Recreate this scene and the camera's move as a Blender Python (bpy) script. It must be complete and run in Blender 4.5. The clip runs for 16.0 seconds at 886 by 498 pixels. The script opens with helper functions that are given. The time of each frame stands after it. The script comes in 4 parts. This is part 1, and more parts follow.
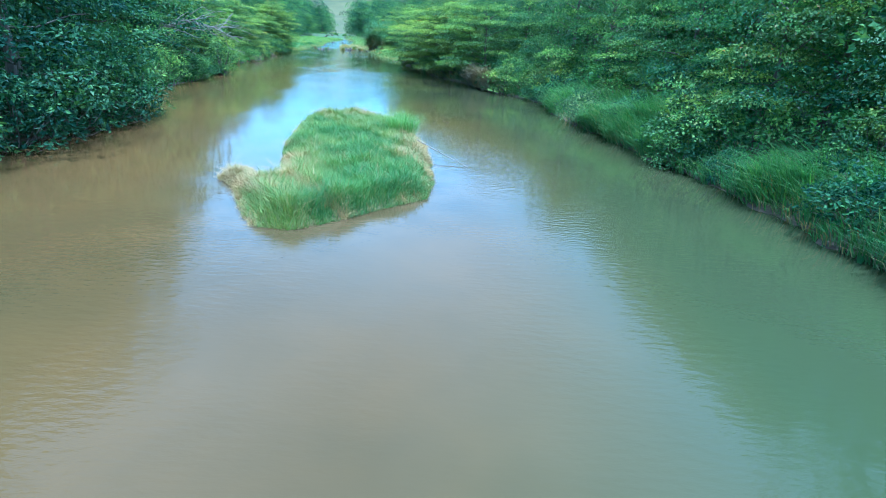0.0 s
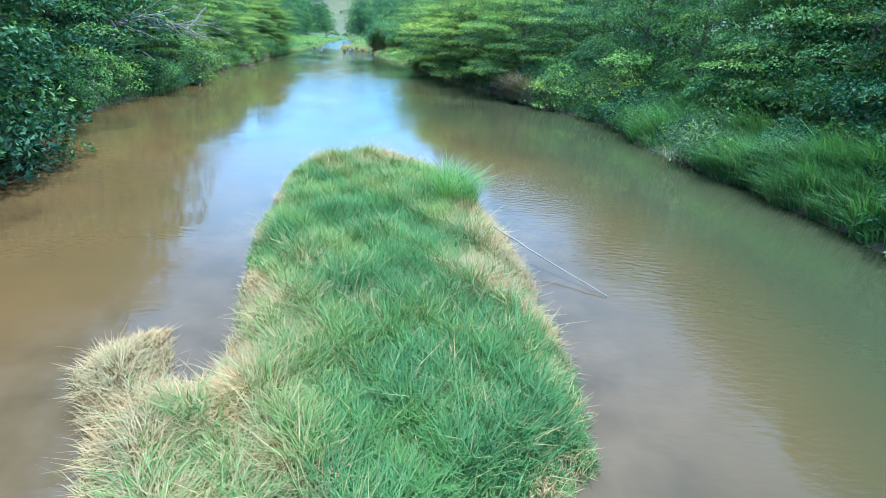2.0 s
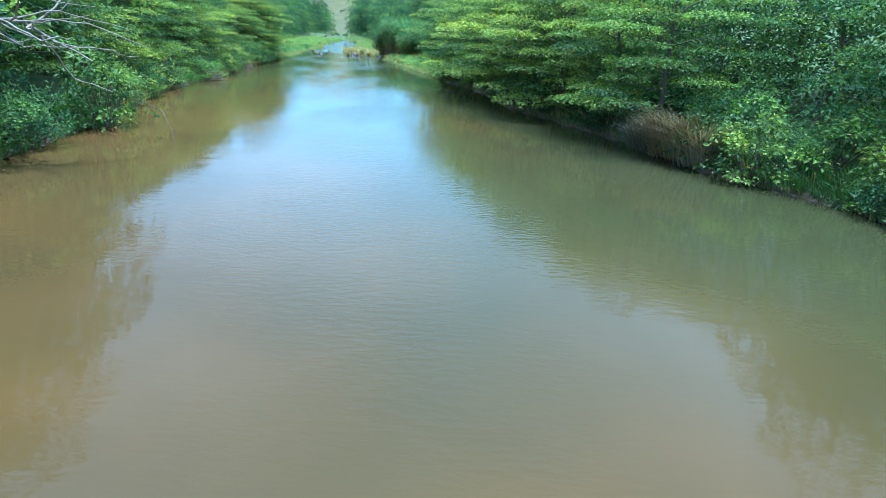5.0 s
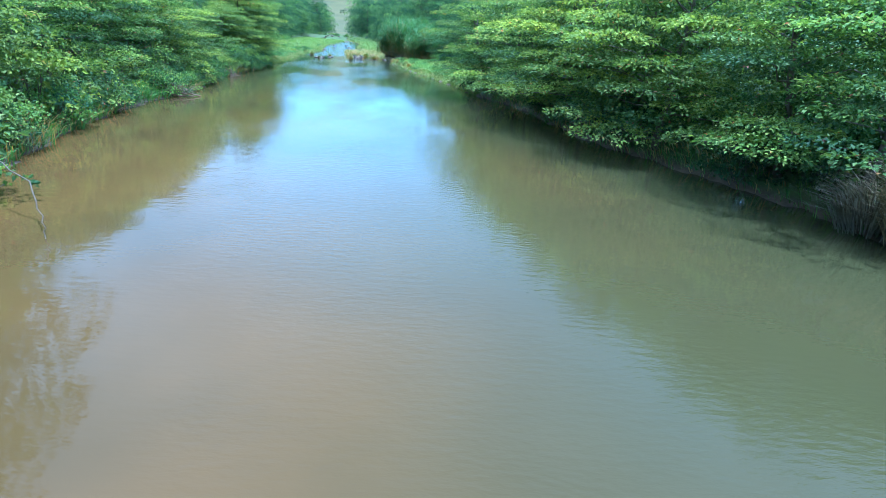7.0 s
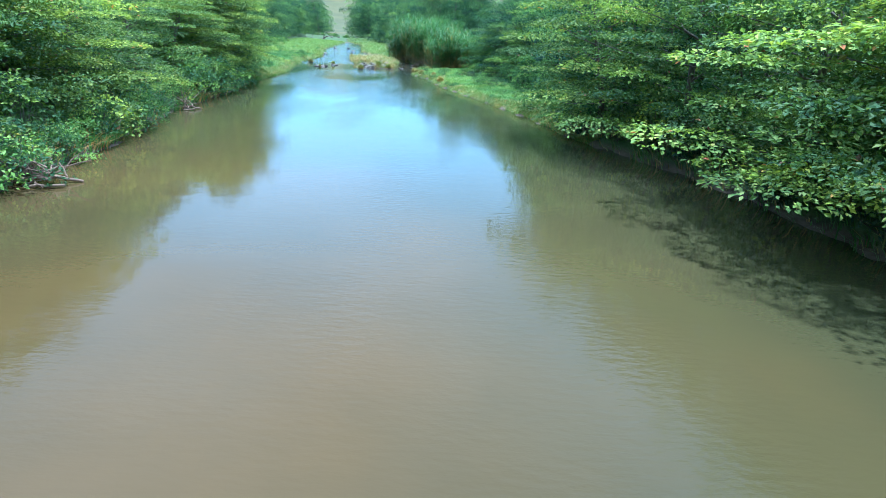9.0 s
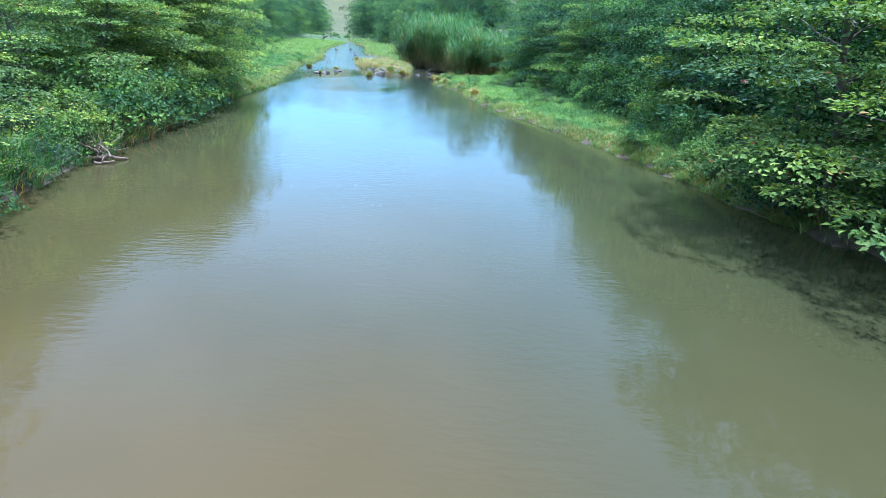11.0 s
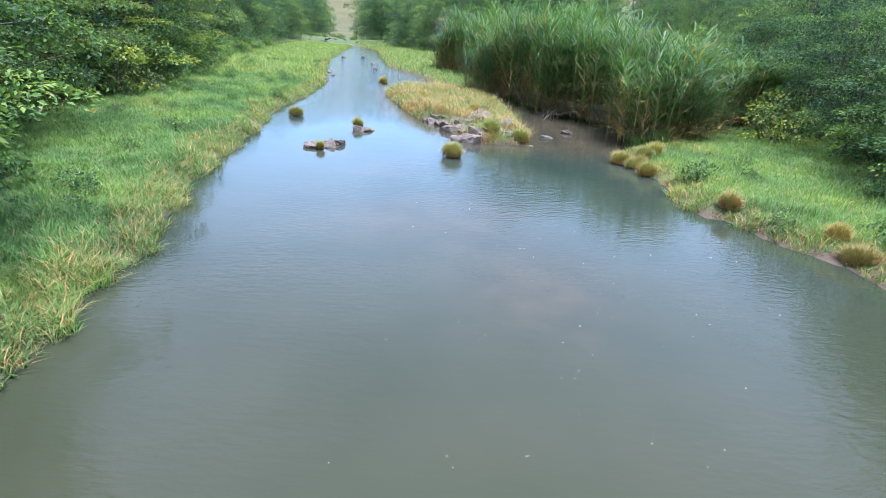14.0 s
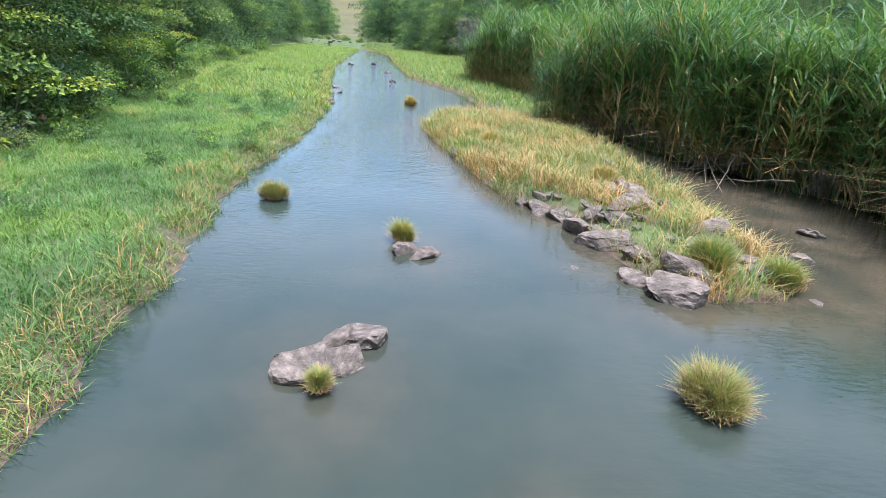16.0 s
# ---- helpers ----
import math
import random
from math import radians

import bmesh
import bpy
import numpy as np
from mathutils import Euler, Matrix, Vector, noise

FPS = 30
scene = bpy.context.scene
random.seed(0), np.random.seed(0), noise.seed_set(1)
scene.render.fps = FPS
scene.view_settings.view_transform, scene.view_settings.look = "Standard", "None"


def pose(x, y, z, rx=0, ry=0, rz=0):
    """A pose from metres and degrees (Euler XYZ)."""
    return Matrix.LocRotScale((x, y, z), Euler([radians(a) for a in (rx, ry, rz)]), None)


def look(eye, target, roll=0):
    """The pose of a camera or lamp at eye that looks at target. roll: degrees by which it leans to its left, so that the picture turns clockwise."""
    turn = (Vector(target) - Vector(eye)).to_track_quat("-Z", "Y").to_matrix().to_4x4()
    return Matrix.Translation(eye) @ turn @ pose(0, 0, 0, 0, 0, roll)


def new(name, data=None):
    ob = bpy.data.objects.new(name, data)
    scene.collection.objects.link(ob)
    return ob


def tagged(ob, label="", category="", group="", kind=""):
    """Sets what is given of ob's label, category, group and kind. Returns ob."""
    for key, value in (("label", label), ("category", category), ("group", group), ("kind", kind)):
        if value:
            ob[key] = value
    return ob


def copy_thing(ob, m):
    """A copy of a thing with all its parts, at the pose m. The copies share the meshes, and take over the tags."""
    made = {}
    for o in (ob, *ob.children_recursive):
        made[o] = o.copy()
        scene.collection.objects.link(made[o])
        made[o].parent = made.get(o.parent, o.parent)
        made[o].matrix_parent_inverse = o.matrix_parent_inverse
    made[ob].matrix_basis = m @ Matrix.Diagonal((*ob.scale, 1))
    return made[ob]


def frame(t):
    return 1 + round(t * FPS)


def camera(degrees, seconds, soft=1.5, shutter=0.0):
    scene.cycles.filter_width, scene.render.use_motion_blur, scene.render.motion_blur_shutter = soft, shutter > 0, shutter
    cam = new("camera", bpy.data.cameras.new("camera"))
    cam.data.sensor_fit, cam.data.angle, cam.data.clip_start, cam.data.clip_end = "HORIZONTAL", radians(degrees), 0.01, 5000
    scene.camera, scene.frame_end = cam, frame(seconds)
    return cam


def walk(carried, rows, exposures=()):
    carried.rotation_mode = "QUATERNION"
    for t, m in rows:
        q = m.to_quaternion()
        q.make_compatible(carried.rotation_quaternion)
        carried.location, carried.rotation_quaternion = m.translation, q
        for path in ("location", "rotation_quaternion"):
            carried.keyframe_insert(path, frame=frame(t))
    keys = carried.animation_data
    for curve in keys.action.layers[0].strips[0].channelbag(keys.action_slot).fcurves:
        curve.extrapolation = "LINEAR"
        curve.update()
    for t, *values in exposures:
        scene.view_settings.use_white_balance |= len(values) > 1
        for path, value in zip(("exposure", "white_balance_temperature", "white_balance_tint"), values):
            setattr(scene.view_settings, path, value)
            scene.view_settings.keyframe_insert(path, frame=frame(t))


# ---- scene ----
cam = camera(78.5, 16.0, soft=0.9)
PATH = [  # seconds, x, y, z, yaw, pitch, roll
    (0.0, -1.466, 6.228, 4.692, -1.09, -21.42, 3.41),
    (0.5, -1.860, 7.966, 4.647, -1.11, -21.45, 3.40),
    (1.0, -2.556, 11.380, 4.612, -1.10, -21.48, 3.39),
    (1.5, -2.921, 13.130, 4.640, -1.11, -21.50, 3.43),
    (2.0, -3.804, 17.289, 4.644, -1.15, -21.47, 3.46),
    (2.5, -4.431, 20.190, 4.615, -1.20, -21.45, 3.53),
    (3.0, -5.584, 25.952, 4.587, -1.26, -21.47, 3.63),
    (3.5, -6.333, 29.326, 4.585, -1.32, -21.44, 3.70),
    (4.0, -6.759, 31.276, 4.683, -1.35, -21.46, 3.76),
    (6.5, -10.165, 46.545, 4.638, -1.37, -21.36, 3.69),
    (7.0, -10.579, 48.767, 4.646, -1.38, -21.37, 3.66),
    (7.5, -11.641, 53.889, 4.680, -1.40, -21.33, 3.65),
    (8.0, -12.818, 58.535, 4.740, -1.47, -21.35, 3.64),
    (8.5, -14.526, 65.265, 4.828, -1.58, -21.34, 3.64),
    (9.0, -15.596, 69.355, 4.851, -1.73, -21.41, 3.65),
    (11.5, -19.814, 89.011, 4.735, -1.83, -21.46, 3.66),
    (12.0, -21.138, 95.089, 4.706, -1.81, -21.48, 3.66),
    (12.5, -21.683, 97.867, 4.720, -1.85, -21.49, 3.68),
    (13.0, -23.545, 107.952, 4.660, -1.97, -21.58, 3.70),
    (13.5, -24.819, 114.555, 4.635, -1.96, -21.62, 3.73),
    (14.0, -26.818, 124.436, 4.694, -1.71, -21.41, 3.72),
    (14.5, -28.005, 130.097, 4.722, -1.52, -21.31, 3.69),
    (15.0, -28.631, 133.190, 4.651, -1.45, -21.31, 3.65),
    (15.5, -29.482, 137.577, 4.615, -1.41, -21.31, 3.63),
    (16.0, -30.078, 140.726, 4.624, -1.35, -21.28, 3.60),
]
walk(cam, [(t, pose(x, y, z, 90 + pitch, 0, yaw) @ pose(0, 0, 0, 0, 0, roll)) for t, x, y, z, yaw, pitch, roll in PATH],
     exposures=[(0.0, 1.02, 3960, -5), (1.5, 0.99, 4100, -4), (2.0, 0.97, 4350, 2), (3.5, 0.95, 4660, 2), (4.2, 0.88, 4600, -4), (6.4, 1.00, 4250, 1), (7.0, 1.02, 4220, 2), (9.0, 1.02, 4480, 2), (12.5, 1.00, 4830, 18), (14.0, 0.94, 5420, 24), (16.0, 0.88, 5700, 22)])

# ---- sky and sun ----
SUN_DIR = Vector((0.10, -0.12, 0.99)).normalized()
world = bpy.data.worlds.new("sky")
scene.world = world
world.use_nodes = True
wn, wl = world.node_tree.nodes, world.node_tree.links
wn.clear()
sky = wn.new("ShaderNodeTexSky")
sky.sky_type, sky.sun_disc = "NISHITA", False
sky.sun_elevation = math.asin(SUN_DIR.z)
sky.sun_rotation = math.atan2(SUN_DIR.x, SUN_DIR.y)
sky.air_density, sky.dust_density, sky.ozone_density = 1.0, 2.0, 1.0
wcoord = wn.new("ShaderNodeTexCoord")
wmap = wn.new("ShaderNodeMapping")
wmap.inputs["Scale"].default_value = (1.1, 1.1, 2.0)
wl.new(wcoord.outputs["Generated"], wmap.inputs["Vector"])
wnoise = wn.new("ShaderNodeTexNoise")
wnoise.inputs["Scale"].default_value, wnoise.inputs["Detail"].default_value = 1.7, 6
wl.new(wmap.outputs["Vector"], wnoise.inputs["Vector"])
wramp = wn.new("ShaderNodeValToRGB")
wramp.color_ramp.elements[0].position, wramp.color_ramp.elements[1].position = 0.36, 0.66
wl.new(wnoise.outputs["Fac"], wramp.inputs["Fac"])
wmix = wn.new("ShaderNodeMix")
wmix.data_type = "RGBA"
wveil = wn.new("ShaderNodeMapRange")
wveil.inputs["To Min"].default_value, wveil.inputs["To Max"].default_value = 0.5, 0.9
wl.new(wramp.outputs["Color"], wveil.inputs["Value"])
wl.new(wveil.outputs["Result"], wmix.inputs["Factor"])
wl.new(sky.outputs["Color"], wmix.inputs["A"])
wsep = wn.new("ShaderNodeSeparateXYZ")
wl.new(wcoord.outputs["Generated"], wsep.inputs["Vector"])
wcloud = wn.new("ShaderNodeValToRGB")
wcloud.color_ramp.elements[0].position, wcloud.color_ramp.elements[0].color = 0.10, (6.8, 11.6, 15.0, 1)
wcloud.color_ramp.elements[1].position, wcloud.color_ramp.elements[1].color = 0.62, (12.6, 13.2, 14.4, 1)
wl.new(wsep.outputs["Z"], wcloud.inputs["Fac"])
wl.new(wcloud.outputs["Color"], wmix.inputs["B"])
wbg = wn.new("ShaderNodeBackground")
wbg.inputs["Strength"].default_value = 0.093
wl.new(wmix.outputs["Result"], wbg.inputs["Color"])
wout = wn.new("ShaderNodeOutputWorld")
wl.new(wbg.outputs["Background"], wout.inputs["Surface"])
sun_data = bpy.data.lights.new("sun", "SUN")
sun_data.energy, sun_data.angle, sun_data.color = 5.0, radians(2.5), (1.0, 0.95, 0.86)
sun = new("sun", sun_data)
sun.matrix_world = look(SUN_DIR * 300, (0, 0, 0))


# ---- materials ----
def material(name):
    m = bpy.data.materials.new(name)
    m.use_nodes = True
    t = m.node_tree
    t.nodes.clear()
    out = t.nodes.new("ShaderNodeOutputMaterial")
    return m, t.nodes, t.links, out


def ramp(nodes, links, source, stops, ease="LINEAR"):
    r = nodes.new("ShaderNodeValToRGB")
    r.color_ramp.interpolation = ease
    while len(r.color_ramp.elements) < len(stops):
        r.color_ramp.elements.new(0.5)
    for e, (p, c) in zip(r.color_ramp.elements, stops):
        e.position, e.color = p, (*c, 1)
    links.new(source, r.inputs["Fac"])
    return r.outputs["Color"]


def noise_tex(nodes, links, scale, detail=4, coord="Object", stretch=(1, 1, 1), rough=0.55):
    c = nodes.new("ShaderNodeTexCoord") if coord != "World" else nodes.new("ShaderNodeNewGeometry")
    m = nodes.new("ShaderNodeMapping")
    m.inputs["Scale"].default_value = stretch
    links.new(c.outputs["Position" if coord == "World" else coord], m.inputs["Vector"])
    n = nodes.new("ShaderNodeTexNoise")
    n.inputs["Scale"].default_value, n.inputs["Detail"].default_value, n.inputs["Roughness"].default_value = scale, detail, rough
    links.new(m.outputs["Vector"], n.inputs["Vector"])
    return n.outputs["Fac"]


def blend(nodes, links, fac, a, b, mode="MIX"):
    m = nodes.new("ShaderNodeMix")
    m.data_type, m.blend_type = "RGBA", mode
    for socket, value in (("Factor", fac), ("A", a), ("B", b)):
        if isinstance(value, (int, float)):
            m.inputs[socket].default_value = value
        elif isinstance(value, tuple):
            m.inputs[socket].default_value = (*value, 1)
        else:
            links.new(value, m.inputs[socket])
    return m.outputs["Result"]


def leaf_material(name, stops, glow=0.34, rough=0.5, patch=0.35, patch_scale=0.35, tint=(1.25, 1.2, 0.7), calm=0.7):
    """Leaves: colour from leaf to leaf, from plant to plant and in patches, with light passing through."""
    stops = [(a, tuple(1.2 * (0.78 * c + 0.22 * (0.35 * b[0] + 0.55 * b[1] + 0.1 * b[2])) for c in b)) for a, b in stops]
    mean = [sum(b[k] for a, b in stops[:-1]) / (len(stops) - 1) for k in range(3)]
    stops = [(a, tuple(mean[k] + calm * (b[k] - mean[k]) for k in range(3))) for a, b in stops[:-1]] + stops[-1:]
    m, n, l, out = material(name)
    geo = n.new("ShaderNodeNewGeometry")
    info = n.new("ShaderNodeObjectInfo")
    col = ramp(n, l, geo.outputs["Random Per Island"], stops)
    big = noise_tex(n, l, patch_scale, 3, "World")
    big = ramp(n, l, big, [(0.36, (0.50, 0.58, 0.62)), (0.5, (0.95, 0.97, 0.95)), (0.64, tint)])
    col = blend(n, l, patch, col, blend(n, l, 1.0, col, big, "MULTIPLY"))
    per = ramp(n, l, info.outputs["Random"], [(0.0, (0.72, 0.82, 0.85)), (0.5, (1, 1, 1)), (1.0, (1.25, 1.12, 0.8))])
    col = blend(n, l, 0.8, col, blend(n, l, 1.0, col, per, "MULTIPLY"))
    # clump tone: varies between outer clumps, and paints shade onto inner leaves
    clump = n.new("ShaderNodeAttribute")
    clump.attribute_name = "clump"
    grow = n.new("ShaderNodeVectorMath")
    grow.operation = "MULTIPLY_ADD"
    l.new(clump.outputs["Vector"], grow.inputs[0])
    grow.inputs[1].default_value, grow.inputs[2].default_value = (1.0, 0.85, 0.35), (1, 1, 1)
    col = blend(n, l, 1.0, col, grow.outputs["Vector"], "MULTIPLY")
    p = n.new("ShaderNodeBsdfPrincipled")
    p.inputs["Roughness"].default_value = rough
    p.inputs["Specular IOR Level"].default_value = 0.12
    l.new(col, p.inputs["Base Color"])
    tr = n.new("ShaderNodeBsdfTranslucent")
    l.new(blend(n, l, 1.0, col, (1.45, 1.5, 0.6), "MULTIPLY"), tr.inputs["Color"])
    mix = n.new("ShaderNodeMixShader")
    mix.inputs["Fac"].default_value = glow
    l.new(p.outputs["BSDF"], mix.inputs[1])
    l.new(tr.outputs["BSDF"], mix.inputs[2])
    l.new(mix.outputs["Shader"], out.inputs["Surface"])
    return m


def rough_material(name, stops, scale, rough=0.85, bump=0.4, detail=6, coord="Object", fine=None, stretch=(1, 1, 1)):
    m, n, l, out = material(name)
    f = noise_tex(n, l, scale, detail, coord, stretch, 0.65)
    col = ramp(n, l, f, stops)
    g = noise_tex(n, l, fine or scale * 7, 5, coord, stretch, 0.6)
    col = blend(n, l, 0.5, col, blend(n, l, 1.0, col, ramp(n, l, g, [(0.3, (0.6, 0.6, 0.6)), (0.7, (1.3, 1.3, 1.3))]), "MULTIPLY"))
    p = n.new("ShaderNodeBsdfPrincipled")
    p.inputs["Roughness"].default_value = rough
    l.new(col, p.inputs["Base Color"])
    b = n.new("ShaderNodeBump")
    b.inputs["Strength"].default_value, b.inputs["Distance"].default_value = bump, 0.05
    l.new(g, b.inputs["Height"])
    l.new(b.outputs["Normal"], p.inputs["Normal"])
    l.new(p.outputs["BSDF"], out.inputs["Surface"])
    return m


LEAF_ALMOND = leaf_material("almond_leaves", patch=0.6, patch_scale=0.7, tint=(1.3, 1.25, 0.7), stops=[(0.0, (0.050, 0.124, 0.026)), (0.45, (0.110, 0.196, 0.031)), (0.8, (0.200, 0.272, 0.040)), (0.985, (0.28, 0.33, 0.060)), (1.0, (0.40, 0.09, 0.04))])
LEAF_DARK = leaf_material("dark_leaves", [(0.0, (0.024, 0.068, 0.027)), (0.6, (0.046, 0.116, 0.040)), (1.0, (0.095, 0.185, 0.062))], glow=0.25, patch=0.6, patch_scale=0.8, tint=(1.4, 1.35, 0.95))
LEAF_BUSH = leaf_material("bush_leaves", [(0.0, (0.052, 0.145, 0.038)), (0.55, (0.105, 0.215, 0.048)), (0.95, (0.185, 0.285, 0.062)), (1.0, (0.22, 0.19, 0.09))], patch=0.65, patch_scale=0.8)
LEAF_FAR = leaf_material("far_leaves", [(0.0, (0.046, 0.112, 0.036)), (0.6, (0.090, 0.180, 0.050)), (1.0, (0.165, 0.260, 0.072))], patch=0.65, patch_scale=0.35, glow=0.28)
LEAF_PALE = leaf_material("pale_leaves", [(0.0, (0.065, 0.115, 0.055)), (0.6, (0.110, 0.175, 0.085)), (1.0, (0.175, 0.235, 0.110))], patch=0.4)
GRASS = leaf_material("meadow_grass", [(0.0, (0.058, 0.165, 0.028)), (0.55, (0.096, 0.235, 0.040)), (0.90, (0.150, 0.270, 0.052)), (1.0, (0.300, 0.250, 0.110))], glow=0.3, rough=0.5, patch=0.75, patch_scale=0.32, tint=(1.3, 1.12, 0.80))
GRASS_DEEP = leaf_material("island_grass", [(0.0, (0.040, 0.116, 0.030)), (0.6, (0.070, 0.180, 0.045)), (0.93, (0.120, 0.235, 0.060)), (1.0, (0.230, 0.215, 0.100))], glow=0.3, rough=0.45, patch=0.5, patch_scale=0.9, tint=(1.35, 1.2, 0.8))
GRASS_LIME = leaf_material("lime_grass", [(0.0, (0.095, 0.175, 0.035)), (0.6, (0.150, 0.235, 0.050)), (1.0, (0.270, 0.255, 0.095))], glow=0.3, rough=0.5, patch=0.4)
STRAW = leaf_material("dry_grass", [(0.0, (0.190, 0.105, 0.032)), (0.45, (0.385, 0.230, 0.066)), (0.80, (0.520, 0.350, 0.120)), (1.0, (0.200, 0.220, 0.060))], glow=0.2, rough=0.65, patch=0.5, patch_scale=1.2, tint=(1.15, 1.0, 0.8))
CANE = leaf_material("cane_leaves", [(0.0, (0.030, 0.100, 0.032)), (0.6, (0.060, 0.165, 0.046)), (0.94, (0.115, 0.230, 0.064)), (1.0, (0.320, 0.230, 0.100))], glow=0.3, rough=0.4, patch=0.5, patch_scale=0.5)
REED = leaf_material("dead_reeds", [(0.0, (0.120, 0.100, 0.075)), (0.6, (0.230, 0.195, 0.148)), (1.0, (0.340, 0.295, 0.225))], glow=0.1, rough=0.8, patch=0.4)
BARK = rough_material("bark", [(0.3, (0.055, 0.045, 0.034)), (0.7, (0.150, 0.128, 0.098))], 3.0, stretch=(1, 1, 0.25))
BLEACHED = rough_material("bare_pale_wood", [(0.3, (0.15, 0.130, 0.105)), (0.7, (0.32, 0.285, 0.24))], 4.0, stretch=(1, 1, 0.3))
DEADWOOD = rough_material("bleached_wood", [(0.3, (0.11, 0.082, 0.060)), (0.7, (0.235, 0.195, 0.155))], 4.0, stretch=(1, 1, 0.3))
DRIFT = rough_material("driftwood", [(0.3, (0.12, 0.076, 0.050)), (0.7, (0.27, 0.185, 0.130))], 4.0, stretch=(1, 1, 0.3))
ROCK = rough_material("river_rock", [(0.30, (0.040, 0.034, 0.027)), (0.5, (0.130, 0.108, 0.088)), (0.72, (0.300, 0.252, 0.208))], 2.6, rough=0.8, bump=0.8, fine=14)


def ground_material():
    m, n, l, out = material("bank_soil_and_turf")
    grass = ramp(n, l, noise_tex(n, l, 0.9, 6, "World"), [(0.3, (0.035, 0.062, 0.020)), (0.55, (0.070, 0.110, 0.032)), (0.75, (0.130, 0.140, 0.055))])
    far = ramp(n, l, noise_tex(n, l, 0.02, 6, "World"), [(0.35, (0.055, 0.062, 0.018)), (0.6, (0.100, 0.090, 0.028)), (0.8, (0.130, 0.105, 0.038))])
    soil = ramp(n, l, noise_tex(n, l, 2.5, 6, "World"), [(0.3, (0.045, 0.034, 0.024)), (0.7, (0.120, 0.088, 0.058))])
    geo = n.new("ShaderNodeNewGeometry")
    sep = n.new("ShaderNodeSeparateXYZ")
    l.new(geo.outputs["Position"], sep.inputs["Vector"])
    low = n.new("ShaderNodeMapRange")
    low.inputs["From Min"].default_value, low.inputs["From Max"].default_value = 0.10, 0.30
    l.new(sep.outputs["Z"], low.inputs["Value"])
    away = n.new("ShaderNodeMapRange")
    away.inputs["From Min"].default_value, away.inputs["From Max"].default_value = 330, 480
    l.new(sep.outputs["Y"], away.inputs["Value"])
    col = blend(n, l, low.outputs["Result"], soil, grass)
    col = blend(n, l, away.outputs["Result"], col, far)
    p = n.new("ShaderNodeBsdfPrincipled")
    p.inputs["Roughness"].default_value = 0.95
    l.new(col, p.inputs["Base Color"])
    b = n.new("ShaderNodeBump")
    b.inputs["Strength"].default_value, b.inputs["Distance"].default_value = 0.7, 0.08
    l.new(noise_tex(n, l, 6, 5, "World"), b.inputs["Height"])
    l.new(b.outputs["Normal"], p.inputs["Normal"])
    l.new(p.outputs["BSDF"], out.inputs["Surface"])
    return m


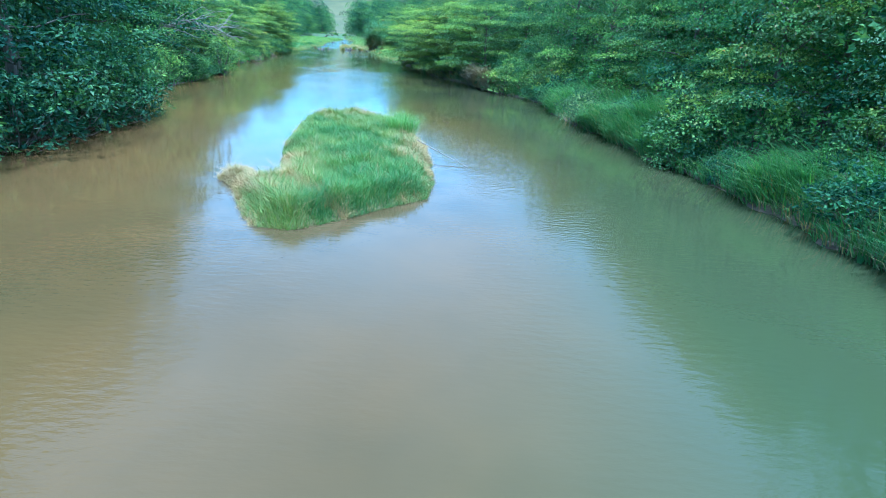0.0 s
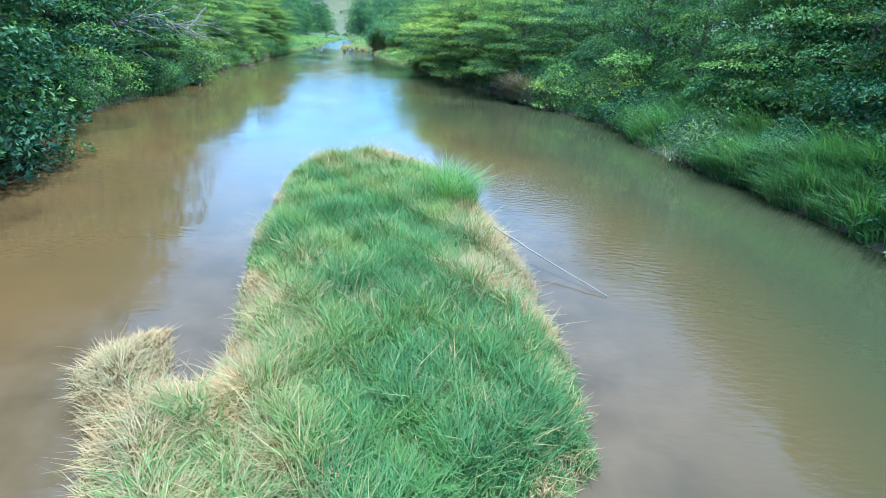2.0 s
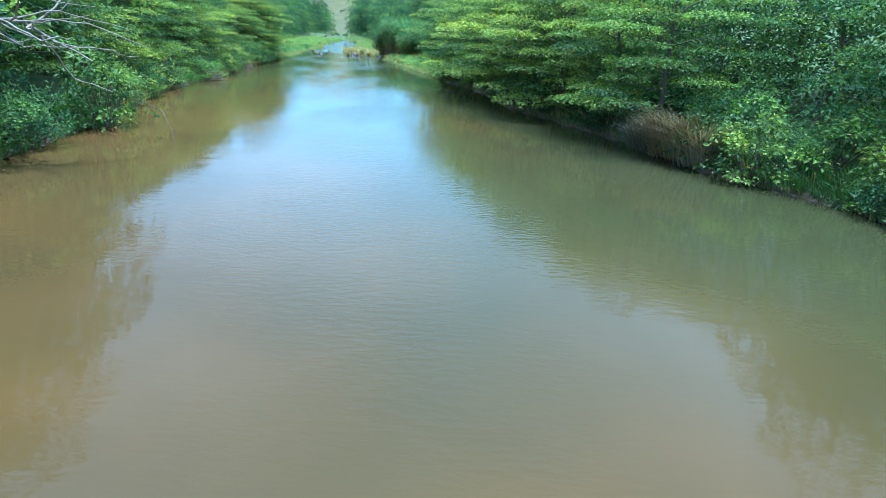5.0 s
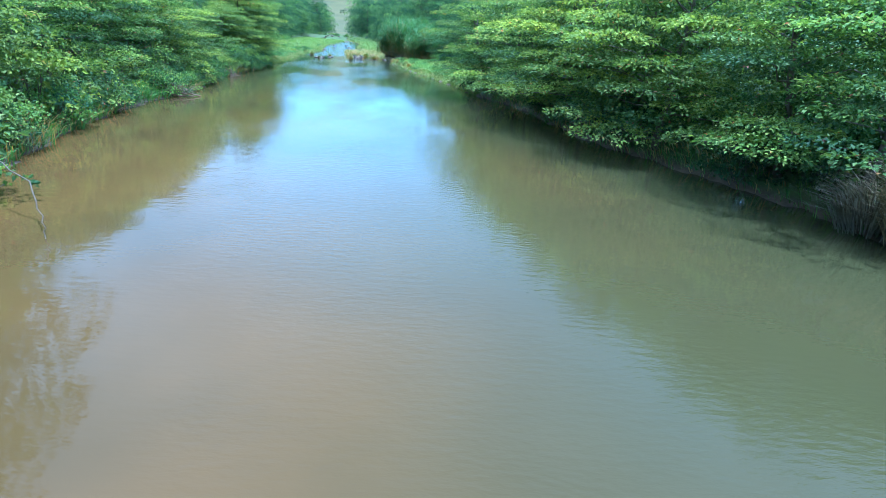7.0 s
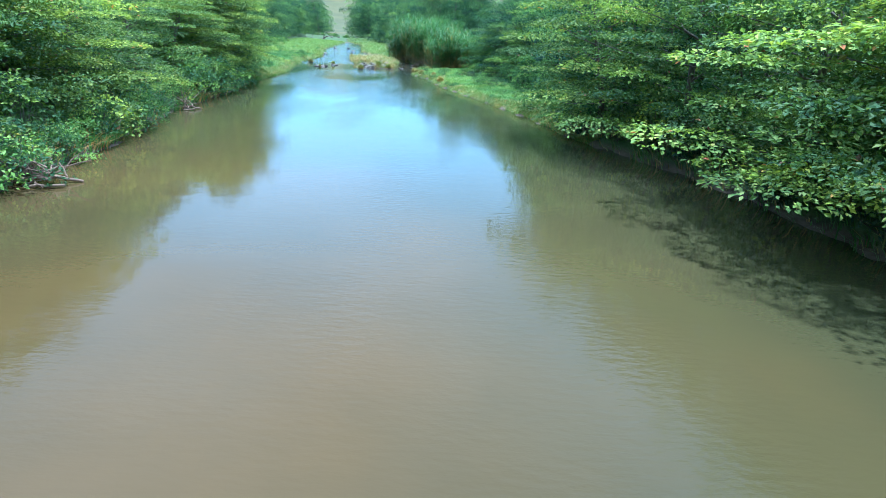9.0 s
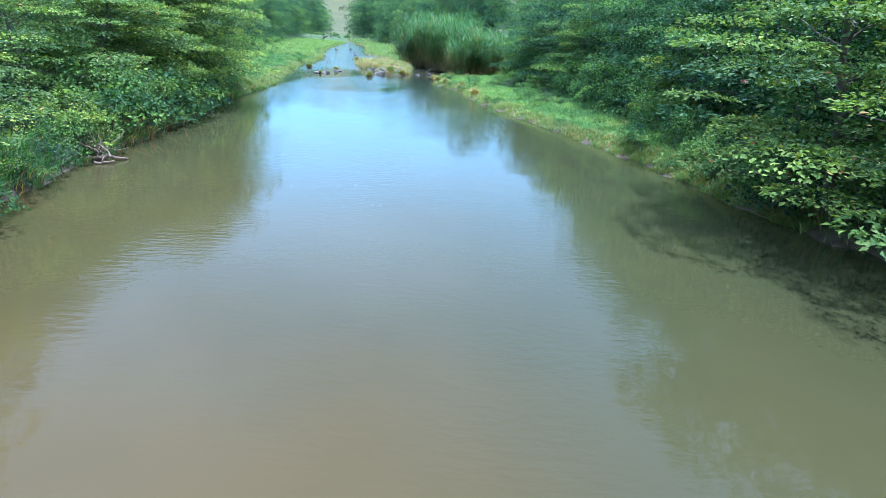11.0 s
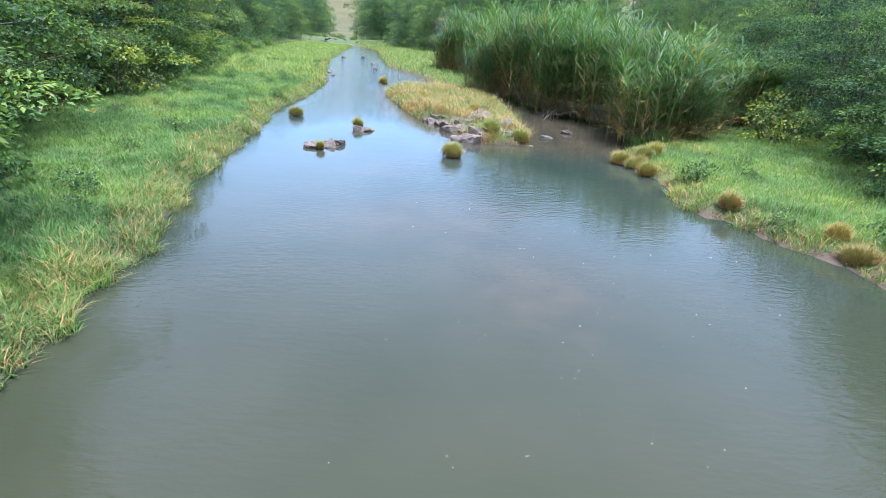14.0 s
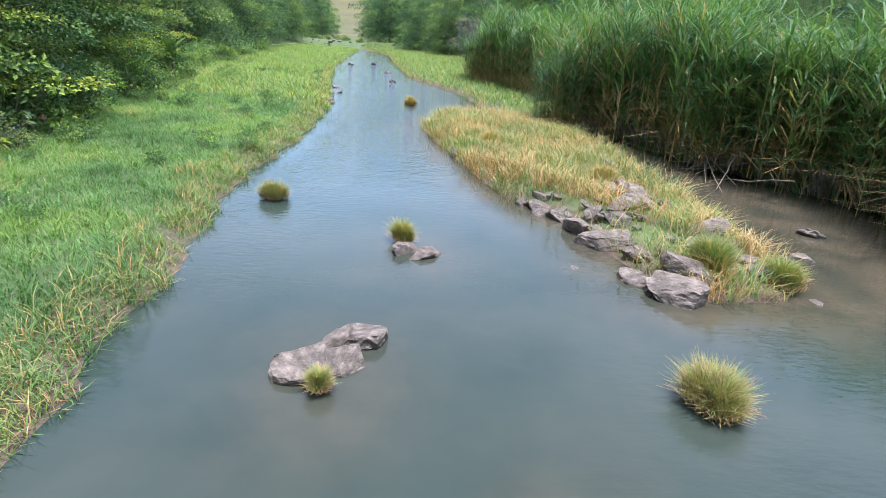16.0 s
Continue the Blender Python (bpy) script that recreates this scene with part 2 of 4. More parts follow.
def water_material():
    """Silty river water: a murky body under a glossy, rippled surface."""
    m, n, l, out = material("river_water")
    att = n.new("ShaderNodeAttribute")
    att.attribute_name = "shallow"
    sep = n.new("ShaderNodeSeparateColor")
    l.new(att.outputs["Color"], sep.inputs["Color"])
    silt = ramp(n, l, noise_tex(n, l, 0.10, 5, "World"), [(0.32, (0.062, 0.043, 0.017)), (0.68, (0.112, 0.064, 0.021))])
    green = ramp(n, l, noise_tex(n, l, 0.08, 4, "World"), [(0.3, (0.037, 0.041, 0.018)), (0.7, (0.050, 0.050, 0.022))])
    geo = n.new("ShaderNodeNewGeometry")
    place = n.new("ShaderNodeSeparateXYZ")
    l.new(geo.outputs["Position"], place.inputs["Vector"])
    up = n.new("ShaderNodeMapRange")
    up.inputs["From Min"].default_value, up.inputs["From Max"].default_value = 118, 146
    l.new(place.outputs["Y"], up.inputs["Value"])
    teal = ramp(n, l, noise_tex(n, l, 0.35, 4, "World"), [(0.35, (0.020, 0.036, 0.030)), (0.7, (0.036, 0.048, 0.038))])
    green = blend(n, l, up.outputs["Result"], green, teal)
    down = n.new("ShaderNodeMapRange")
    down.inputs["From Min"].default_value, down.inputs["From Max"].default_value = 30, 10
    l.new(place.outputs["Y"], down.inputs["Value"])
    green = blend(n, l, down.outputs["Result"], green, (0.042, 0.054, 0.024))
    body = blend(n, l, sep.outputs["Red"], green, silt)
    sand = ramp(n, l, noise_tex(n, l, 0.9, 5, "World"), [(0.35, (0.046, 0.036, 0.022)), (0.65, (0.110, 0.078, 0.046))])
    body = blend(n, l, sep.outputs["Green"], body, sand)
    foam_noise = ramp(n, l, noise_tex(n, l, 2.2, 6, "World", (1, 0.45, 1), 0.7), [(0.57, (0, 0, 0)), (0.68, (1, 1, 1))])
    foam = n.new("ShaderNodeMath")
    foam.operation = "MULTIPLY"
    white = n.new("ShaderNodeMapRange")
    white.inputs["From Min"].default_value, white.inputs["From Max"].default_value = 0.6, 1.0
    l.new(sep.outputs["Blue"], white.inputs["Value"])
    l.new(white.outputs["Result"], foam.inputs[0])
    l.new(foam_noise, foam.inputs[1])
    body = blend(n, l, foam.outputs[0], body, (0.75, 0.78, 0.80))
    p = n.new("ShaderNodeBsdfPrincipled")
    p.inputs["IOR"].default_value = 1.33
    l.new(body, p.inputs["Base Color"])
    rough = n.new("ShaderNodeMapRange")
    rough.inputs["To Min"].default_value, rough.inputs["To Max"].default_value = 0.03, 0.5
    l.new(foam.outputs[0], rough.inputs["Value"])
    stir = n.new("ShaderNodeMath")
    stir.operation = "MULTIPLY_ADD"
    l.new(sep.outputs["Blue"], stir.inputs[0])
    stir.inputs[1].default_value = 0.12
    l.new(rough.outputs["Result"], stir.inputs[2])
    l.new(stir.outputs[0], p.inputs["Roughness"])
    fine = noise_tex(n, l, 5.0, 3, "World", (0.6, 1.5, 1), 0.5)
    broad = noise_tex(n, l, 0.9, 3, "World", (0.8, 1.2, 1), 0.5)
    where = ramp(n, l, noise_tex(n, l, 0.085, 3, "World", (1.5, 0.6, 1)), [(0.44, (0.2, 0.2, 0.2)), (0.62, (1.25, 1.25, 1.25))])
    lively = n.new("ShaderNodeMath")
    lively.operation = "MULTIPLY_ADD"
    l.new(sep.outputs["Blue"], lively.inputs[0])
    lively.inputs[1].default_value = 15.0
    l.new(where, lively.inputs[2])
    amount = n.new("ShaderNodeMath")
    amount.operation = "MULTIPLY"
    amount.inputs[1].default_value = 0.30
    l.new(lively.outputs[0], amount.inputs[0])
    b1 = n.new("ShaderNodeBump")
    b1.inputs["Distance"].default_value, b1.inputs["Strength"].default_value = 0.05, 0.10
    l.new(broad, b1.inputs["Height"])
    b2 = n.new("ShaderNodeBump")
    b2.inputs["Distance"].default_value = 0.03
    l.new(amount.outputs[0], b2.inputs["Strength"])
    l.new(fine, b2.inputs["Height"])
    b3 = n.new("ShaderNodeBump")
    b3.inputs["Distance"].default_value = 0.07
    l.new(sep.outputs["Blue"], b3.inputs["Strength"])
    l.new(noise_tex(n, l, 1.1, 4, "World", (0.7, 1.3, 1), 0.6), b3.inputs["Height"])
    l.new(b1.outputs["Normal"], b3.inputs["Normal"])
    l.new(b3.outputs["Normal"], b2.inputs["Normal"])
    l.new(b2.outputs["Normal"], p.inputs["Normal"])
    l.new(p.outputs["BSDF"], out.inputs["Surface"])
    return m


# ---- mesh helpers ----
rng = np.random.default_rng(7)


def unit(v):
    return v / np.maximum(np.linalg.norm(v, axis=-1, keepdims=True), 1e-9)


def np_mesh(name, verts, faces, mat, smooth=False):
    verts, faces = np.asarray(verts, dtype=np.float32), np.asarray(faces, dtype=np.int32)
    me = bpy.data.meshes.new(name)
    k = faces.shape[1]
    me.vertices.add(len(verts))
    me.vertices.foreach_set("co", verts.ravel())
    me.loops.add(faces.size)
    me.loops.foreach_set("vertex_index", faces.ravel())
    me.polygons.add(len(faces))
    me.polygons.foreach_set("loop_start", np.arange(0, faces.size, k, dtype=np.int32))
    me.polygons.foreach_set("use_smooth", np.full(len(faces), smooth))
    me.update(calc_edges=True)
    me.materials.append(mat)
    return me


def piece(name, me, parent=None, label=""):
    """One mesh object, under a thing where a parent is given."""
    ob = new(name, me)
    if parent is not None:
        ob.parent = parent
    return tagged(ob, label) if label else ob


def leaf_cards(base, axis, normal, length, width):
    """Folded pointed leaves, two triangles each."""
    side = unit(np.cross(axis, normal))
    L, W = length[:, None], width[:, None]
    mid = base + axis * L * 0.48
    v = np.stack([base, mid + side * W * 0.5 + normal * W * 0.18, base + axis * L - normal * L * 0.12, mid - side * W * 0.5 + normal * W * 0.18], 1)
    i = np.arange(len(base))[:, None] * 4
    return v.reshape(-1, 3), np.concatenate([i + [0, 1, 2], i + [0, 2, 3]])


def blades(base, height, width, lean, bend):
    """Curved grass blades, three triangles each. lean: horizontal unit vectors; bend: how far the tip goes over."""
    H, W, B = height[:, None], width[:, None], bend[:, None]
    across = unit(np.stack([-lean[:, 1], lean[:, 0], 0 * lean[:, 0]], 1) + rng.normal(0, 0.4, lean.shape) * [1, 1, 0])
    up = np.array([0, 0, 1.0])
    p = [base + up * H * (s - 0.32 * B * s * s) + lean * H * B * s * s for s in (0.0, 0.55, 1.0)]
    v = np.stack([p[0] - across * W * 0.4, p[0] + across * W * 0.4, p[1] - across * W * 0.5, p[1] + across * W * 0.5, p[2]], 1)
    i = np.arange(len(base))[:, None] * 5
    return v.reshape(-1, 3), np.concatenate([i + [0, 1, 3], i + [0, 3, 2], i + [2, 3, 4]])


def joined(sets):
    vs, fs, n = [], [], 0
    for v, f in sets:
        vs.append(v)
        fs.append(f + n)
        n += len(v)
    return np.concatenate(vs), np.concatenate(fs)


def tube(points, radii, sides=7):
    """A tapered tube along a line of points, as quads."""
    points = np.asarray(points, dtype=float)
    d = unit(np.gradient(points, axis=0))
    ref = np.array([0.3, 0.9, 0.2]) if abs(d[0][2]) > 0.7 else np.array([0, 0, 1.0])
    a = unit(np.cross(d, ref))
    b = np.cross(d, a)
    ang = np.linspace(0, 2 * np.pi, sides, endpoint=False)
    ring = np.cos(ang)[None, :, None] * a[:, None] + np.sin(ang)[None, :, None] * b[:, None]
    v = points[:, None] + ring * np.asarray(radii)[:, None, None]
    f = []
    for i in range(len(points) - 1):
        for j in range(sides):
            k = (j + 1) % sides
            f.append((i * sides + j, i * sides + k, (i + 1) * sides + k, (i + 1) * sides + j))
    return v.reshape(-1, 3), np.array(f)


def wander(start, end, steps, wobble, r):
    """A crooked line from start to end."""
    s = np.linspace(0, 1, steps)[:, None]
    p = np.asarray(start) * (1 - s) + np.asarray(end) * s
    p[1:-1] += r.normal(0, wobble, (steps - 2, 3))
    return p


def smooth(a, lo, hi):
    t = np.clip((a - lo) / (hi - lo), 0, 1)
    return t * t * (3 - 2 * t)


# ---- the valley ----
LEFT_EDGE = [(-60, -21), (10, -20.5), (20, -18.0), (27, -17.2), (34, -17.6), (38, -20.0), (44, -21.5), (50, -22.4), (56, -22.6), (62, -23.6), (66, -24.3), (72, -26.2), (78, -27.5), (86, -28.2), (91, -28.6),
             (99, -30.3), (111, -31.0), (119, -32.3), (128, -32.3), (136, -33.0), (140, -34.1), (146, -34.8), (151, -35.3), (157, -36.4), (166, -36.4), (177, -37.3), (182, -38.2),
             (192, -40.2), (220, -45.0), (233, -46.2), (260, -49.3), (285, -51.6), (300, -52.6), (306, -53.6), (340, -58), (420, -72), (600, -110), (3000, -600)]
RIGHT_EDGE = [(-60, 15), (10, 10.6), (18, 9.4), (27, 9.0), (30, 8.3), (37, 7.6), (44, 6.6), (48, 6.8), (52, 7.0), (56, 5.6), (59, 3.6), (63, 2.3), (68, 1.2), (71, -0.1), (78, -2.8),
              (86, -3.9), (90, -4.6), (94, -5.8), (99, -7.8), (107, -9.2), (113, -11.0), (120, -13.0), (129, -15.5), (137, -16.6), (141, -18.6), (145, -18.0), (148.5, -18.6), (150.5, -17.2),
              (156, -14.8), (160, -16.2), (165, -18.6), (171, -20.6), (174, -24.0), (182, -26.9), (190, -28.0), (205, -33.2), (216, -34.8), (243, -38.4), (260, -40.4), (269, -41.6), (285, -45.4), (300, -50.4), (306, -52.6), (340, -57), (420, -68), (600, -105), (3000, -590)]
ISLAND = [(-6.2, 19.0), (-5.0, 18.8), (-3.9, 19.8), (-2.9, 21.0), (-1.7, 22.2), (-1.5, 24.5), (-1.7, 27.5), (-2.0, 30.5), (-2.8, 34), (-3.7, 36.6), (-4.8, 38.0), (-7.0, 38.2), (-8.3, 37.3), (-8.8, 35.3),
          (-8.4, 32), (-8.0, 29), (-7.5, 26.8), (-6.9, 24.6), (-6.7, 23.4), (-7.3, 23.6), (-7.9, 25.0), (-8.6, 24.6), (-8.7, 23.5), (-7.7, 22.3), (-7.0, 20.6)]
BAR = [(-31.1, 170.7), (-29.7, 164.3), (-28.7, 160.2), (-27.8, 156.9), (-26.8, 156.0), (-25.9, 153.0), (-25.3, 150.6), (-24.3, 150.3), (-22.4, 150.6), (-21.8, 152.7), (-21.9, 156.5),
       (-21.8, 161), (-22.2, 166), (-23.4, 171), (-25.6, 175.5), (-28.3, 176.3), (-30.2, 174)]


def edge(line, y):
    a = np.array(line)
    y = np.asarray(y, float)
    return np.interp(y, a[:, 0], a[:, 1]) + 0.14 * np.sin(y * 1.7 + a[0, 1]) + 0.10 * np.sin(y * 3.9 + 2.0) + 0.07 * np.sin(y * 7.3)


def inside(poly, x, y):
    """How far inside a polygon, negative outside."""
    p = np.array(poly)
    q = np.roll(p, -1, 0)
    best = np.full(np.shape(x), 1e9)
    odd = np.zeros(np.shape(x), bool)
    for (ax, ay), (bx, by) in zip(p, q):
        t = np.clip(((x - ax) * (bx - ax) + (y - ay) * (by - ay)) / ((bx - ax) ** 2 + (by - ay) ** 2), 0, 1)
        best = np.minimum(best, np.hypot(x - ax - t * (bx - ax), y - ay - t * (by - ay)))
        odd ^= ((ay > y) != (by > y)) & (x < (bx - ax) * (y - ay) / (by - ay + 1e-12) + ax)
    return np.where(odd, best, -best)


def flat_left(y):
    return np.interp(y, [0, 112, 121, 127, 138, 150, 165, 178, 200, 240, 300, 400], [1.0, 1.0, 1.2, 2.2, 4.8, 8.8, 8.6, 11.5, 12, 13, 14, 30])


def flat_right(y):
    return np.interp(y, [0, 96, 106, 112, 117, 128, 140, 147, 165, 200, 240, 300, 400], [1.0, 1.0, 1.4, 3.3, 6.3, 7.4, 7.0, 9.5, 15, 20, 16, 16, 30])


def rolling(x, y, s, k=0.0):
    return (np.sin(x / s + 1.3 + k) * np.cos(y / s * 0.9 + k) + 0.6 * np.sin(x / s * 2.3 + y / s * 1.7 + k * 2) + 0.3 * np.sin(x / s * 5.1 - y / s * 4.3)) / 1.9


def ground_height(x, y):
    x, y = np.asarray(x, float), np.asarray(y, float)
    dl, dr = edge(LEFT_EDGE, y) - x, x - edge(RIGHT_EDGE, y)
    d = np.maximum(dl, dr)
    m = np.where(dl > dr, flat_left(y), flat_right(y))
    top = 0.30 + 0.22 * np.where(m < 3, 1, 0)
    land = top * smooth(d, -0.1, 1.1) + 0.025 * np.clip(d, 0, m) + 0.02 * rolling(x, y, 1.1)
    rise = np.where(dl > dr, 0.20, 0.24) * np.clip(1.25 - y / 900, 0.35, 1)
    land += np.minimum(rise * np.clip(d - m, 0, None), 40) + 0.35 * smooth(d - m, 0, 6) * rolling(x, y, 6)
    bed = -0.08 - 1.1 * smooth(-d, 0, 7)
    h = np.where(d > 0, land, bed)
    for poly, height in ((ISLAND, 0.22), (BAR, 0.34)):
        s = inside(poly, x, y)
        h = np.where(d > 0, h, np.maximum(h, np.where(s > -4, -0.08 + (height + 0.08) * smooth(s, -0.15, 1.0) - 0.25 * np.clip(-s, 0, 4), h)))
    h += 1.2 * smooth(y, 300, 312) * smooth(d, -60, -59) + 0.004 * np.clip(y - 300, 0, None)
    h += 95 * np.exp(-((y - 1150) / 330.0) ** 2) * (1 + 0.25 * rolling(x, y, 160)) * smooth(y, 420, 700)
    return h


def stretched(core_lo, core_hi, step, lo, hi, growth=1.22):
    a = list(np.arange(core_lo, core_hi + step * 0.5, step))
    s = step
    while a[-1] < hi:
        s *= growth
        a.append(a[-1] + s)
    s = step
    while a[0] > lo:
        s *= growth
        a.insert(0, a[0] - s)
    return np.array(a)


def grid_mesh(name, gx, gy, height, mat):
    X, Y = np.meshgrid(gx, gy)
    V = np.stack([X, Y, height(X, Y)], -1).reshape(-1, 3)
    nx, ny = len(gx), len(gy)
    i = (np.arange(ny - 1)[:, None] * nx + np.arange(nx - 1)[None]).ravel()[:, None]
    return np_mesh(name, V, i + [0, 1, nx + 1, nx], mat, True)


ground = tagged(new("ground", grid_mesh("ground", stretched(-62, 24, 0.85, -2500, 2500), stretched(-2, 290, 0.85, -400, 4200), ground_height, ground_material())),
                "grassy soil river banks rising to hills", "ground", kind="structure")


def water_sheet():
    gx, gy = np.arange(-75, 26.1, 1.0), np.arange(-60, 309.1, 1.0)
    me = grid_mesh("water", gx, gy, lambda X, Y: 0 * X, water_material())
    X, Y = np.meshgrid(gx, gy)
    dl, dr = X - edge(LEFT_EDGE, Y), edge(RIGHT_EDGE, Y) - X
    wob = 2.0 * rolling(X, Y, 7.0)
    silt = smooth(dl, 19 + wob, 8 + wob) * smooth(Y, 120, 60)
    silt = np.maximum(silt, 1.0 * smooth(np.hypot((X + 4.6) / 7.5, (Y - 24) / 26), 1.25, 0.5))
    silt = np.maximum(silt, 0.5 * smooth(Y, 40, 80) * smooth(Y, 105, 70) * smooth(dr, 3, 8))
    s = np.maximum(inside(BAR, X, Y), inside(ISLAND, X, Y))
    sand = 0.55 * smooth(s, -2.6, 0.0)
    for rx, ry, rr in ((-31.5, 147.2, 2.2), (-30.3, 152.0, 1.8), (-26.0, 139.0, 3.0), (-24.5, 134.5, 2.5), (-28.0, 138.5, 2.0), (-28.6, 144.4, 1.6)):
        sand = np.maximum(sand, 0.30 * smooth(np.hypot(X - rx, (Y - ry) * 0.7), rr, 0.2))
    sand = np.maximum(sand, 0.55 * smooth(X, -24, -20) * smooth(Y, 146, 151))
    rapid = smooth(Y, 150, 178) * smooth(np.minimum(dl, dr), 0.0, 1.5) * 0.3
    rapid = np.maximum(rapid, 1.0 * smooth(Y, 284, 296))
    col = np.stack([silt, sand, rapid, np.ones_like(X)], -1).astype(np.float32).reshape(-1, 4)
    at = me.color_attributes.new("shallow", "FLOAT_COLOR", "POINT")
    at.data.foreach_set("color", col.ravel())
    return me


water = tagged(new("water", water_sheet()), "murky green brown river water mirroring sky and trees", "river", kind="structure")


# ---- trees and bushes ----
def domes(centres, sizes, per_area, leaf, r, flat):
    """Leaves over the upper side of many rounded clumps, with darker hollows left between them."""
    parts, ages = [], []
    for c, w in zip(centres, sizes):
        n = int(per_area * (w[0] * w[1] + 0.6 * w[0] * w[2]))
        d = unit(r.normal(0, 1, (n, 3)) + [0, 0, 0.25])
        d[:, 2] = np.where(d[:, 2] < -0.25, -0.6 * d[:, 2], d[:, 2])
        lump = 1 + 0.16 * np.sin(d[:, 0] * 5 + c[0] * 9) * np.cos(d[:, 1] * 5 + c[1] * 7)
        q = c + d * w * (lump * r.uniform(0.86, 1.03, n))[:, None]
        stray = r.uniform(0, 1, n) < 0.10
        q += np.where(stray[:, None], d * r.uniform(0.05, 0.28, n)[:, None], 0)
        axis = unit(d * [1, 1, 0.35] + r.normal(0, 0.5, d.shape) - [0, 0, 0.15])
        nrm = unit(d * (1 - 0.5 * flat) + np.array([0, 0, 0.12 + 0.7 * flat]) + r.normal(0, 0.18, d.shape))
        nrm = unit(nrm - axis * (nrm * axis).sum(1, keepdims=True))
        L = leaf[0] * r.uniform(0.65, 1.25, n)
        parts.append(leaf_cards(q, axis, nrm, L, L * leaf[1]))
        ages.append(np.full(4 * n, r.choice([-0.55, -0.40, -0.2, 0.0, 0.25, 0.5])))
    return joined(parts), np.concatenate(ages)


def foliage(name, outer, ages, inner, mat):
    """Crown mesh: outer clumps of old and young leaves, and inner leaves coloured darker as crown shade."""
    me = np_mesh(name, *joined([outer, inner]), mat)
    # inner leaves start at -0.35: shade inside the crown put into their colour
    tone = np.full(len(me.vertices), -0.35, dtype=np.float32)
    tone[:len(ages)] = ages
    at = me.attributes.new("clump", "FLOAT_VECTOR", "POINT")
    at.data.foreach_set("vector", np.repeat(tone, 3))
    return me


def inner_leaves(H, R, low, n, size, r):
    """Loose big leaves inside a crown, which stop the view through it."""
    u = r.uniform(low, 0.86, n)
    a, d = r.uniform(0, 6.28, n), np.sqrt(r.uniform(0, 1, n)) * 0.72 * R * np.sqrt(np.clip(1 - ((u - 0.45) / 0.62) ** 2, 0.05, 1))
    q = np.stack([np.cos(a) * d, np.sin(a) * d, u * H], 1)
    axis = unit(r.normal(0, 1, (n, 3)))
    nrm = unit(np.cross(axis, r.normal(0, 1, (n, 3))))
    L = size * r.uniform(0.7, 1.3, n)
    return leaf_cards(q, axis, nrm, L, L * 0.7)


STYLES = {  # lowest foliage, clumps, clump size, clump flatness, leaves per square metre, leaf, material, tilt of the leaves
    "almond": (0.12, 50, 0.36, 0.24, 150, (0.17, 0.58), LEAF_ALMOND, 0.5),
    "dark": (0.05, 36, 0.32, 0.44, 110, (0.20, 0.58), LEAF_DARK, 0.25),
    "mid": (0.08, 42, 0.32, 0.36, 110, (0.175, 0.56), LEAF_BUSH, 0.35),
    "dry": (0.25, 34, 0.30, 0.60, 60, (0.2, 0.5), REED, 0.1),
    "far": (0.01, 40, 0.33, 0.62, 48, (0.25, 0.66), LEAF_FAR, 0.10),
    "open": (0.16, 40, 0.27, 0.45, 90, (0.165, 0.5), LEAF_BUSH, 0.25)}


def tree(name, seed, H, R, style, label):
    """A tree: an Empty at its foot with a trunk and its limbs, and a crown of leafy clumps."""
    r = np.random.default_rng(seed)
    root = tagged(new(name), label, "tree")
    low, k, w0, squash, per_area, leaf, mat, flat = STYLES[style]
    wide = {"almond": 0.30, "dark": 0.26, "far": 0.22, "open": 0.42, "mid": 0.34, "dry": 0.4}[style]
    lean = r.normal(0, 0.04 * H, 2)
    top = np.array([lean[0], lean[1], H * 0.86])
    line = wander((0, 0, -0.6), top, 7, 0.03 * H / 4, r)
    limbs = [tube(line, np.linspace(0.018 * H, 0.005 * H, 7), 8)]
    centres, sizes = [], []
    for i in range(k):
        u = low + (0.97 - low) * ((i + r.uniform(0, 1)) / k) ** 1.05
        a = i * 2.39996 + r.normal(0, 0.35)
        rad = R * math.sqrt(max(0.02, 1 - ((u - wide) / (1.02 - wide)) ** 2)) * (r.uniform(0.66, 1.18) if i % 4 else r.uniform(0.4, 0.7))
        w = R * w0 * r.uniform(0.65, 1.35) * (0.85 if u > 0.8 else 1)
        end = np.array([math.cos(a) * rad + lean[0] * u, math.sin(a) * rad + lean[1] * u, max(0.3, u * H * 0.97 + r.normal(0, 0.2))])
        centres.append(end)
        sizes.append((w, w * r.uniform(0.8, 1.1), w * squash))
        if i % 2 == 0:
            start = line[min(6, int(u * 5.5))] * [1, 1, 0] + [0, 0, end[2] * 0.8]
            limbs.append(tube(wander(start, end - [0, 0, 0.2], 4, 0.05 * rad, r), np.linspace(0.0045 * H, 0.0012 * H, 4), 5))
    centres.append(np.array([top[0], top[1], H * 0.93]))
    sizes.append((R * 0.4, R * 0.4, R * 0.32))
    piece("trunk", np_mesh("trunk", *joined(limbs), BARK, True), root)
    outer, ages = domes(np.array(centres), np.array(sizes), per_area, leaf, r, flat)
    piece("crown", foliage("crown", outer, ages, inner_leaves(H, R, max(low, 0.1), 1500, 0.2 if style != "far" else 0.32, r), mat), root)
    return root


